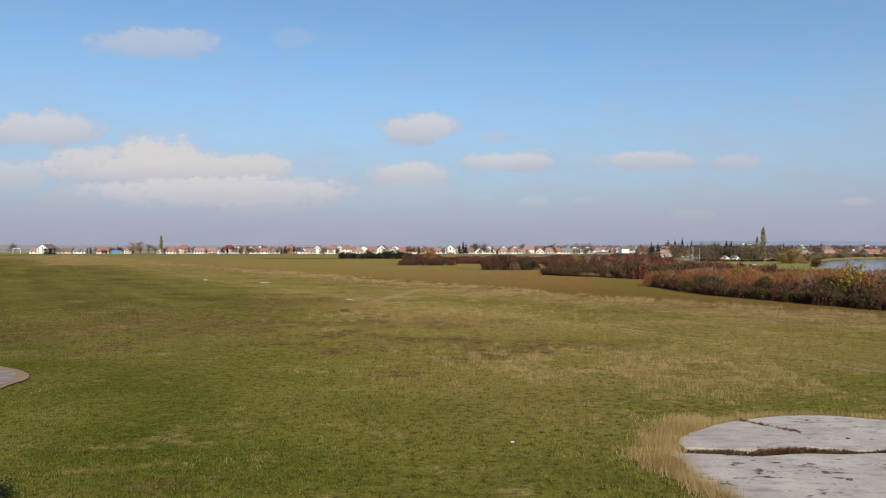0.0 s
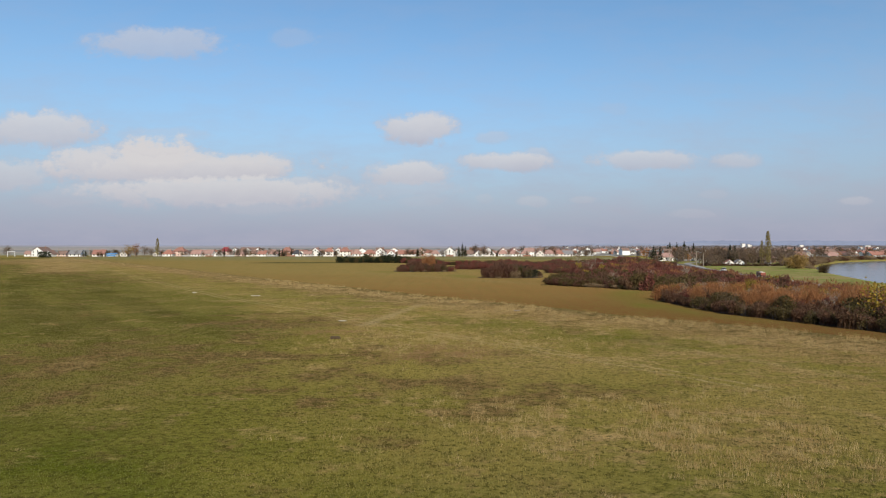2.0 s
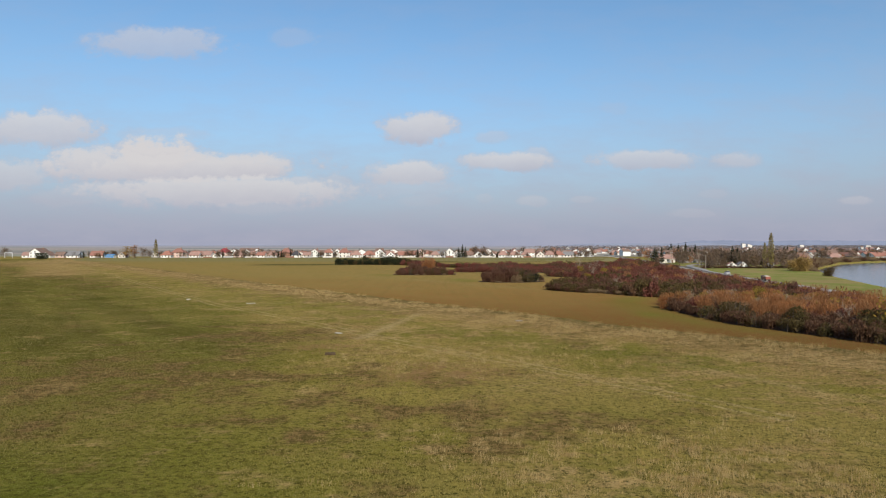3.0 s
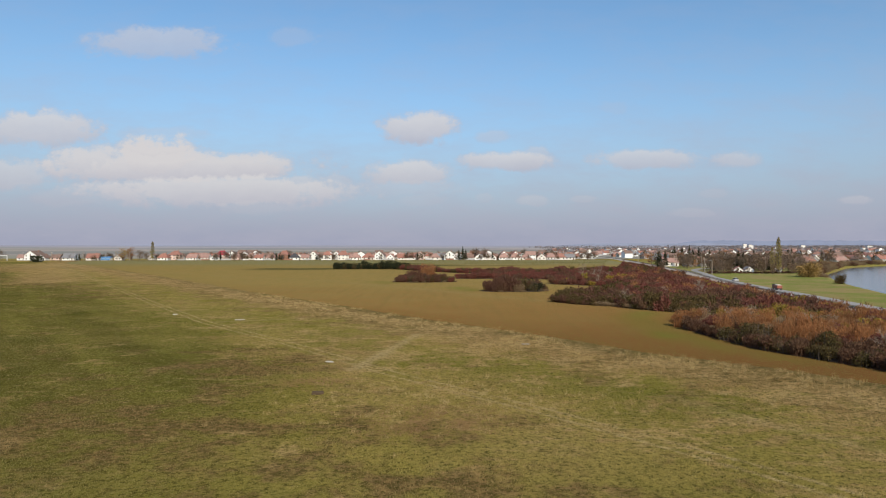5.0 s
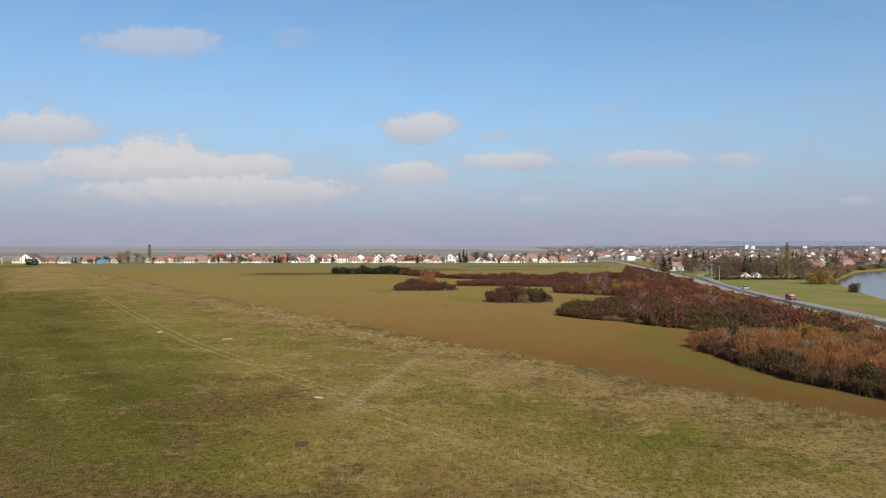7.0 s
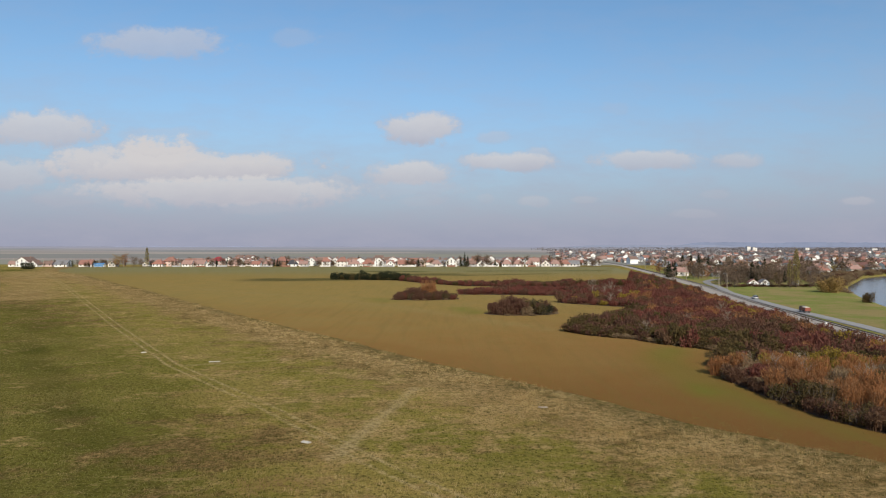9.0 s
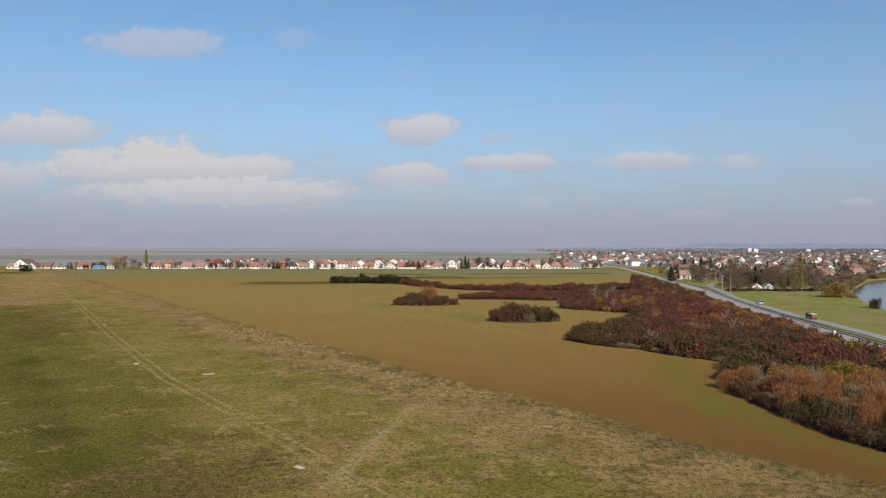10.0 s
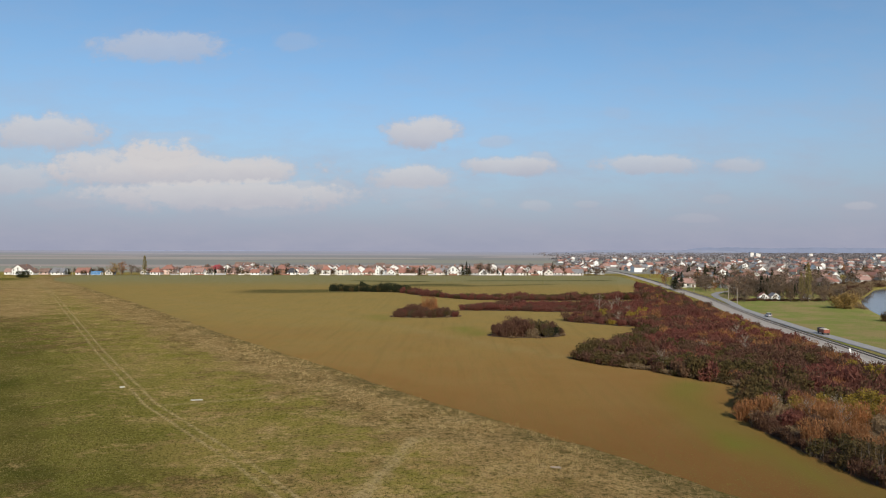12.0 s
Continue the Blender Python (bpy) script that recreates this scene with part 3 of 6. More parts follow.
def build_crop():
    edge = resample(EDGE, 2.0)
    edge = edge + normals(edge) * ((lattice(11, edge[:, 0], edge[:, 1], 5)[:, None] - 0.5) * 1.6)
    right = [(160, 690), (150, 600), (131, 519), (108, 343), (95, 252), (89, 208), (85, 182), (76, 110), (80, 60)]
    outline = np.concatenate([edge, resample(FAR_EDGE + right, 12.0)])
    xs, ys = np.arange(-360, 200, 4.0), np.arange(16, 720, 4.0)
    X, Y = np.meshgrid(xs, ys)
    ok = inside(X, Y, outline) & (dist_line(X, Y, np.vstack([outline, outline[:1]])) > 2.2)
    bm = bmesh.new()
    rim = [bm.verts.new((x, y, 0.018)) for x, y in outline]
    bm.faces.new(rim)
    bmesh.ops.triangulate(bm, faces=bm.faces[:])
    me = bpy.data.meshes.new("field")
    bm.to_mesh(me)
    bm.free()
    me.materials.append(M_CROP)
    ob = new("field", me)
    # a finer inside sheet carries the crop's tones and the painted cloud shade
    idx = -np.ones(ok.shape, int)
    idx[ok] = np.arange(ok.sum())
    a, b, c, d = idx[:-1, :-1], idx[:-1, 1:], idx[1:, 1:], idx[1:, :-1]
    full = (a >= 0) & (b >= 0) & (c >= 0) & (d >= 0)
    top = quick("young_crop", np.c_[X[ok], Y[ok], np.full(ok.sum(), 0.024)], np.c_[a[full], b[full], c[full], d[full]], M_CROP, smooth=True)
    top.parent = ob
    x, y = X[ok], Y[ok]
    lush = 0.42 * np.exp(-(dist_line(x, y, [(44, 172), (39, 160), (37.5, 146), (37, 134)]) / 4.0) ** 2) + 0.35 * np.exp(-(dist_line(x, y, [(37, 134), (40, 120), (46, 106)]) / 3) ** 2)
    lush += 0.5 * np.exp(-(dist_line(x, y, [(8, 246), (3, 262)]) / 4) ** 2) + 0.35 * np.exp(-(dist_line(x, y, [(-24, 288), (-28, 300)]) / 5) ** 2)
    # cloud shade painted onto the crop as long darker patches
    cloud_shade = np.exp(-(dist_line(x, y, [(-108, 448), (-70, 452)]) / 20) ** 2) + 0.8 * np.exp(-(dist_line(x, y, [(-70, 520), (10, 515)]) / 12) ** 2) + np.exp(-(dist_line(x, y, [(-70, 585), (-25, 575)]) / 10) ** 2)
    cloud_shade += 0.8 * np.exp(-(dist_line(x, y, [(20, 592), (125, 604)]) / 9) ** 2) + 0.7 * np.exp(-(dist_line(x, y, [(-20, 535), (5, 538)]) / 10) ** 2)
    cloud_shade += 0.6 * np.exp(-(dist_line(x, y, [(30, 520), (70, 540)]) / 10) ** 2)
    pale = 0.45 * np.exp(-(dist_line(x, y, [(-150, 392), (-100, 342), (-48, 303), (-15, 262), (5.5, 232), (26, 203)]) / 2.6) ** 2)
    for nm, val in (("lush", lush), ("cloud_shade", cloud_shade), ("pale", pale)):
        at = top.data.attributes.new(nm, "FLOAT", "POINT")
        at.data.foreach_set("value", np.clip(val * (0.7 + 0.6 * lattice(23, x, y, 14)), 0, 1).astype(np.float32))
    tagged(ob, "brown sown field with thin green young crop", "field", kind="structure")


build_crop()


def mat_water():
    s = Shade("river_water")
    s.bump(s.noise(0.9, 4, 0.6, (1, 0.4, 1)), 0.05, 0.05)
    s.bsdf.inputs["IOR"].default_value = 1.33
    return s.done(s.mix(s.ramp(s.noise(0.02, 3), 0.4, 0.6), (0.060, 0.075, 0.085), (0.075, 0.085, 0.090)), 0.12, 0.5)


def build_water():
    ys = np.arange(-400, 900, 10.0)
    left = np.c_[bank_x(ys) - 4, ys]
    lean = np.sqrt(1 + np.interp(ys, B_Y, np.gradient(B_X, B_Y)) ** 2)
    right = np.c_[bank_x(ys) + 182 * lean, ys]
    v = np.concatenate([np.c_[left, np.full(len(ys), -1.1)], np.c_[right, np.full(len(ys), -1.1)]])
    i = np.arange(len(ys) - 1)
    ob = quick("water", v, np.c_[i, i + len(ys), i + len(ys) + 1, i + 1], mat_water())
    tagged(ob, "calm grey blue river with grassy banks", "river", kind="structure")


build_water()


# ---- railway and road ----
def build_railway():
    line = resample(RAIL, 3.0)
    v, f = sweep(line, [(-6.0, 0.02), (-5.2, 0.14), (-2.4, 0.16), (-1.7, 0.40), (1.3, 0.40), (1.9, 0.05)])
    bed = quick("railway", v, f, M_BALLAST, smooth=False)
    tagged(bed, "single railway track on pale crushed stone with a service path", "railway", kind="structure")
    for side in (-0.78, 0.78):
        v, f = sweep(line, [(side - 0.10, 0.44), (side - 0.10, 0.66), (side + 0.10, 0.66), (side + 0.10, 0.44)])
        quick("rail", v, f, M_RAIL, bed, "dark rusty steel rail")
    fine = resample(RAIL, 1.2)
    nr = normals(fine)
    bm = box_bm(-1.25, 1.25, -0.13, 0.13, 0.40, 0.50)
    me = bpy.data.meshes.new("sleeper")
    bm.to_mesh(me)
    bm.free()
    me.materials.append(M_SLEEPER)
    near = [k for k in range(len(fine)) if 165 < fine[k, 1] < 520]
    for k in near:
        ob = new("sleeper", me)
        ob.parent = bed
        ob.matrix_basis = pose(fine[k, 0], fine[k, 1], 0, 0, 0, math.degrees(math.atan2(nr[k, 1], nr[k, 0])))


build_railway()


def build_road():
    line = resample(ROAD, 3.0)
    v, f = sweep(line, [(-2.0, 0.03), (-1.9, 0.14), (0, 0.18), (1.9, 0.14), (2.0, 0.03)])
    ob = quick("road", v, f, M_ASPHALT)
    tagged(ob, "narrow worn grey asphalt road beside the railway", "road", kind="structure")
    village = resample([(-470, 672), (-352, 679), (-268, 689), (-130, 697), (2, 703), (100, 709), (172, 716)], 6.0)
    v, f = sweep(village, [(-2.2, 0.03), (-2.1, 0.15), (2.1, 0.15), (2.2, 0.03)])
    ob = quick("road", v, f, M_DIRT)
    tagged(ob, "earth lane in front of the village houses", "road", kind="structure")


build_road()


# ---- concrete pads ----
def ragged_disc(cx, cy, r, seed):
    a = np.linspace(0, 2 * np.pi, 72, endpoint=False)
    rr = r * (1 + 0.035 * (lattice(seed, np.cos(a) * 20 + 50, np.sin(a) * 20 + 50, 4) - 0.5) * 2)
    return np.c_[cx + rr * np.cos(a), cy + rr * np.sin(a)]


def slab(outline, parent, z=0.16, name="slab"):
    bm = bmesh.new()
    top = bm.faces.new([bm.verts.new((x, y, z)) for x, y in outline])
    if top.normal.z < 0:
        top.normal_flip()
    ext = bmesh.ops.extrude_face_region(bm, geom=[top])
    for v in ext["geom"]:
        if isinstance(v, bmesh.types.BMVert):
            v.co.z = z
    for v in top.verts:
        v.co.z = -0.1
    bmesh.ops.triangulate(bm, faces=[f for f in bm.faces if len(f.verts) > 4])
    bmesh.ops.recalc_face_normals(bm, faces=bm.faces[:])
    return part(name, bm, M_CONCRETE_PAD, parent)


def mat_pad():
    s = Shade("weathered_pad")
    col = s.mix(s.ramp(s.noise(0.35, 6, 0.65), 0.36, 0.64), (0.465, 0.405, 0.358), (0.365, 0.314, 0.280))
    col = s.mix(s.ramp(s.noise(1.3, 6, 0.75, (0.5, 1.6, 1)), 0.48, 0.66, 0.0, 0.8), col, (0.240, 0.198, 0.172))
    col = s.mix(s.ramp(s.noise(7.0, 4, 0.8), 0.45, 0.75, 0.0, 0.5), col, (0.220, 0.190, 0.165))
    spots = s.math("ADD", s.noise(2.6, 4, 0.65, (0.7, 1.4, 1)), s.math("MULTIPLY_ADD", s.noise(0.3, 3, 0.5), 0.7, -0.34))
    col = s.mix(s.ramp(spots, 0.645, 0.70), col, (0.075, 0.064, 0.053))
    s.bump(s.noise(4.0, 5, 0.7), 0.3, 0.03)
    return s.done(col, 0.9, 0.2)


M_CONCRETE_PAD = mat_pad()


M_CONCRETE_DARK = mat_plain("dark_weathered_concrete", (0.300, 0.235, 0.205), 0.9, 1.0, 0.9, 0.2, bump=0.4)


M_RIM = mat_plain("bare_rim_earth", (0.290, 0.190, 0.120), 0.95, 0.4, 1.5, 0.1)


def joint_y(x):
    return 27.6 + 0.02 * (x - 9) + 1.0 * (lattice(8, x, x * 0 + 3, 2.4) - 0.5)


def build_pads():
    pad = new("concrete_pad")
    tagged(pad, "round cracked pale concrete pad sunk in the meadow", "concrete pad")
    disc = ragged_disc(17.3, 25.2, 8.6, 31)
    xs = np.linspace(8.5, 27, 38)
    joint = joint_y(xs)
    width = 0.14 + 0.45 * lattice(9, xs, xs * 0 + 5, 1.7) * (xs < 21)
    for sign in (1, -1):
        keep = disc[(disc[:, 1] - 27.75) * sign > 0.45]
        keep = keep[np.argsort(np.arctan2(keep[:, 1] - 27.7, (keep[:, 0] - 17.6)))] if sign > 0 else keep[np.argsort(-np.arctan2(-(keep[:, 1] - 27.7), keep[:, 0] - 17.6))]
        lim = (xs > keep[:, 0].min() - 0.3) & (xs < keep[:, 0].max() + 0.3)
        seam = np.c_[xs[lim], (joint + sign * width)[lim]]
        start_right = keep[0, 0] > keep[-1, 0]
        seam = seam if start_right else seam[::-1]
        slab(np.concatenate([keep, seam]), pad)
    pad = new("concrete_pad")
    tagged(pad, "round dark weathered concrete pad with a bare earth rim", "concrete pad")
    slab(ragged_disc(-34.1, 40.2, 6.9, 44), pad, 0.09)
    pad.children[0].data.materials[0] = M_CONCRETE_DARK
    rim = ragged_disc(-34.1, 40.2, 7.6, 45)
    bm = bmesh.new()
    bm.faces.new([bm.verts.new((x, y, 0.07)) for x, y in rim])
    part("rim", bm, M_RIM, pad, "bare brown earth rim")


build_pads()


# ---- plants ----
def leaf_quads(r, centres, size, flat=0.0, up=0.0, thin=0.6):
    """A small four-sided leaf or twig tuft at each centre, turned at random."""
    n = len(centres)
    a = r.normal(size=(n, 3))
    a[:, 2] = a[:, 2] * (1 - flat) + up
    a /= np.linalg.norm(a, axis=1)[:, None]
    b = np.cross(a, r.normal(size=(n, 3)))
    b /= np.linalg.norm(b, axis=1)[:, None]
    s = (size * r.uniform(0.55, 1.35, n))[:, None]
    v = np.stack([centres - a * s, centres - b * s * thin, centres + a * s, centres + b * s * thin], axis=1).reshape(-1, 3)
    return v, np.arange(4 * n).reshape(-1, 4)


def blades(r, base, height, width, lean):
    """Upright blades or stems, each one thin kite, as quads."""
    n = len(base)
    az = r.uniform(0, 2 * np.pi, n)
    side = np.c_[np.cos(az), np.sin(az), np.zeros(n)] * (width * r.uniform(0.6, 1.4, n))[:, None]
    az2 = r.uniform(0, 2 * np.pi, n)
    out = np.c_[np.cos(az2), np.sin(az2), np.zeros(n)] * (lean * height * r.uniform(0, 1, n))[:, None]
    up = np.c_[np.zeros(n), np.zeros(n), height]
    v = np.stack([base - side * 0.5, base + side * 0.5, base + out * 0.45 + up * 0.6 + side * 0.4, base + out + up], axis=1).reshape(-1, 3)
    return v, np.arange(4 * n).reshape(-1, 4)


def leaf_tris(r, centres, size, up=0.0, thin=0.6):
    """A small three-sided leaf or twig tuft at each centre, turned at random."""
    n = len(centres)
    a = r.normal(size=(n, 3))
    a[:, 2] += up
    a /= np.linalg.norm(a, axis=1)[:, None]
    b = np.cross(a, r.normal(size=(n, 3)))
    b /= np.linalg.norm(b, axis=1)[:, None]
    s = (size * r.uniform(0.55, 1.35, n))[:, None]
    v = np.stack([centres - a * s * 0.7 - b * s * thin, centres - a * s * 0.7 + b * s * thin, centres + a * s], axis=1).reshape(-1, 3)
    return v, np.arange(3 * n).reshape(-1, 3)


def tube(p0, p1, r0, r1, sides=5):
    p0, p1 = np.array(p0, float), np.array(p1, float)
    d = p1 - p0
    d /= np.linalg.norm(d)
    u = np.cross(d, (0.3, 0.9, 0.2))
    u /= np.linalg.norm(u)
    w = np.cross(d, u)
    a = np.linspace(0, 2 * np.pi, sides, endpoint=False)
    ring = np.cos(a)[:, None] * u + np.sin(a)[:, None] * w
    v = np.concatenate([p0 + ring * r0, p1 + ring * r1])
    i = np.arange(sides)
    j = (i + 1) % sides
    return v, np.c_[i, j, j + sides, i + sides]


def join(parts):
    vs, fs, k = [], [], 0
    for v, f in parts:
        vs.append(v)
        fs.append(f + k)
        k += len(v)
    return np.concatenate(vs), np.concatenate(fs)


def shrub_shape(r, kind, radius, height, leaves, stems, leaf):
    """Arrays of a shrub: its stems and its crown of many small leaves with gaps."""
    ang = r.uniform(0, 2 * np.pi, stems)
    rad = radius * 0.75 * np.sqrt(r.random(stems))
    base = np.c_[np.cos(ang) * rad, np.sin(ang) * rad, np.full(stems, -0.05)]
    sv, sf = blades(r, base, height * r.uniform(0.75, 1.12, stems), 0.07 if kind != "reed" else 0.06, 0.22)
    st = (sv.reshape(-1, 4, 3)[:, [0, 1, 3]].reshape(-1, 3), np.arange(3 * stems).reshape(-1, 3))
    k = 11
    ca = r.uniform(0, 2 * np.pi, k)
    cr = radius * 0.68 * np.sqrt(r.random(k))
    ch = height * (0.22 + 0.54 * r.random(k)) * (1 - 0.25 * (cr / radius) ** 2)
    if kind == "reed":
        ch = height * r.uniform(0.35, 0.9, k)
    cen = np.c_[np.cos(ca) * cr, np.sin(ca) * cr, ch]
    pick = r.integers(0, k, leaves)
    d = r.normal(size=(leaves, 3))
    d /= np.linalg.norm(d, axis=1)[:, None]
    d *= r.uniform(0.45, 1.0, leaves)[:, None] ** 0.5
    span = np.array([radius * 0.48, radius * 0.48, height * 0.30])
    pos = cen[pick] + d * span
    pos[:, 2] = np.clip(pos[:, 2], 0.08, height * 1.08)
    twiggy = kind in ("red", "plum", "reed", "tan")
    cr_v = leaf_tris(r, pos, leaf * (1.5 if twiggy else 1.0), 2.2 if kind == "reed" else (1.3 if twiggy else 0.2), 0.2 if kind == "reed" else (0.28 if twiggy else 0.6))
    return st, cr_v


M_WILLOW = mat_leaf("willow_leaves", (0.390, 0.255, 0.090), (0.330, 0.215, 0.080), (0.450, 0.310, 0.120))
SHRUB_KINDS = {"red": M_RED, "plum": M_PLUM, "olive": M_OLIVE, "reed": M_RUST, "gold": M_GOLD, "tan": M_TAN, "evergreen": M_DARKGREEN}
STEM_MATS = {"red": M_RED, "plum": M_PLUM, "olive": M_BARK, "reed": M_RUST, "gold": M_BARK, "tan": M_TAN, "evergreen": M_BARK}
SHRUB_LABELS = {
    "red": "dense shrub of dark red autumn twigs beside the field", "plum": "dense shrub of bare plum brown twigs beside the field",
    "olive": "bushy shrub with olive green autumn leaves beside the field", "reed": "tall rust orange reedy shrub with upright stems beside the field",
    "gold": "shrub with golden yellow autumn leaves in the thicket", "tan": "dry straw coloured scrub at the foot of the thicket",
    "evergreen": "dense dark green shrub standing in the field"}
near_protos, far_protos = {}, {}
for kind in SHRUB_KINDS:
    r = np.random.default_rng(100 + len(kind) * 7 + ord(kind[0]))
    near_protos[kind], far_protos[kind] = [], []
    for variant in range(3):
        reed = kind == "reed"
        near_protos[kind].append(shrub_shape(r, kind, 2.0, 3.0, 1250 if reed else 1150, 260 if reed else 60, 0.150 if reed else 0.165))
    for variant in range(3):
        far_protos[kind].append(shrub_shape(r, kind, 2.0, 3.0, 330, 22, 0.270))

M_VERGE = mat_leaf("verge_blades", (0.170, 0.150, 0.036), (0.200, 0.138, 0.052), (0.280, 0.205, 0.085), 0.2)
M_WEED = mat_leaf("rusty_weeds", (0.150, 0.070, 0.034), (0.105, 0.060, 0.030), (0.260, 0.165, 0.080), 0.45)
M_DEADWEED = mat_leaf("dead_weeds", (0.360, 0.220, 0.105), (0.300, 0.175, 0.085), (0.440, 0.300, 0.150), 0.4)
M_SPROUT = mat_leaf("crop_sprouts", (0.228, 0.196, 0.050), (0.246, 0.192, 0.056), (0.255, 0.190, 0.066), 0.03)
first_shrub = {}


def place_shrub(kind, x, y, scale, tall, r):
    """A shrub as a thing of its own with stems and crown; alike ones share their meshes."""
    v = int(r.integers(0, 3))
    key = (kind, v)
    m = pose(x, y, 0.05, 0, 0, float(r.uniform(0, 360)))
    if key not in first_shrub:
        st, cr = near_protos[kind][v]
        root = new("shrub")
        quick("woody_base", st[0], st[1], STEM_MATS[kind], root)
        quick("crown", cr[0], cr[1], SHRUB_KINDS[kind], root)
        tagged(root, SHRUB_LABELS[kind], "shrub", "shrubs of the thicket")
        first_shrub[key] = root
        root.matrix_basis = m @ Matrix.Diagonal((scale, scale, tall, 1))
    else:
        ob = copy_thing(first_shrub[key], m)
        ob.matrix_basis = m @ Matrix.Diagonal((scale, scale, tall, 1))


def scatter(poly, spacing, r, jitter=0.45):
    p = np.array(poly)
    X, Y = np.meshgrid(np.arange(p[:, 0].min(), p[:, 0].max(), spacing), np.arange(p[:, 1].min(), p[:, 1].max(), spacing))
    X = X + r.uniform(-jitter, jitter, X.shape) * spacing
    Y = Y + r.uniform(-jitter, jitter, Y.shape) * spacing
    ok = inside(X, Y, poly)
    return np.c_[X[ok], Y[ok]]


def ellipse(cx, cy, a, b, turn=0.0, n=28):
    t = np.linspace(0, 2 * np.pi, n, endpoint=False)
    c, s = math.cos(radians(turn)), math.sin(radians(turn))
    x, y = a * np.cos(t), b * np.sin(t)
    return [(cx + c * u - s * v, cy + s * u + c * v) for u, v in zip(x, y)]


THICKET = [(27.5, 201), (32, 193), (41, 186), (44, 180), (51, 173), (53, 166), (48, 158), (44.5, 152), (43, 146), (42.6, 138.6), (43.0, 130.6), (43.8, 124.5),
           (44.6, 117.5), (48.6, 109), (57, 90), (68, 71), (76, 64), (75, 100), (80, 140), (84.5, 165), (88, 190), (90.5, 207), (96.5, 252), (104, 300), (109, 342), (122, 440),
           (131, 517), (124, 505), (112, 440), (100, 395), (86, 345), (76, 308), (62, 272), (53, 240), (40, 222), (30, 209)]
THICKET_WEST = [(3.2, 324), (24, 323), (46, 317.5), (62, 322), (80, 330), (90, 365), (60, 352), (20, 346), (6, 338)]
THICKET_MID = [(38.5, 284), (48, 275), (58, 267), (70, 280), (82, 320), (66, 312), (48, 296)]
BACK_STRIP = [(9, 384), (30, 379), (60, 380), (95, 388), (112, 408), (108, 424), (70, 404), (30, 398), (10, 400), (-6, 412), (-22, 442), (-30, 440), (-14, 408)]
FAR_HEDGE = [(-72, 450), (-52, 446), (-26, 438), (-22, 446), (-48, 458), (-70, 462)]
ISLE_A, ISLE_B = ellipse(-10, 300, 13.4, 6.5, 4), ellipse(21.5, 244, 11.2, 6.5, 4)


M_LITTER = mat_plain("leaf_litter", (0.110, 0.072, 0.042), 0.95, 0.6, 0.9, 0.05, bump=0.6)


def litter(poly):
    bm = bmesh.new()
    f = bm.faces.new([bm.verts.new((x, y, 0.05)) for x, y in poly])
    if f.normal.z < 0:
        f.normal_flip()
    bmesh.ops.triangulate(bm, faces=[f])
    me = bpy.data.meshes.new("undergrowth")
    bm.to_mesh(me)
    bm.free()
    me.materials.append(M_LITTER)
    tagged(new("undergrowth", me), "brown leaf litter and bare earth under the thicket", "ground", kind="structure")


for poly in (THICKET, THICKET_WEST, THICKET_MID, BACK_STRIP, FAR_HEDGE, ISLE_A, ISLE_B):
    litter(poly)


def edge_gap(x, y):
    return float(dist_line(np.array([x]), np.array([y]), THICKET + THICKET[:1])[0])


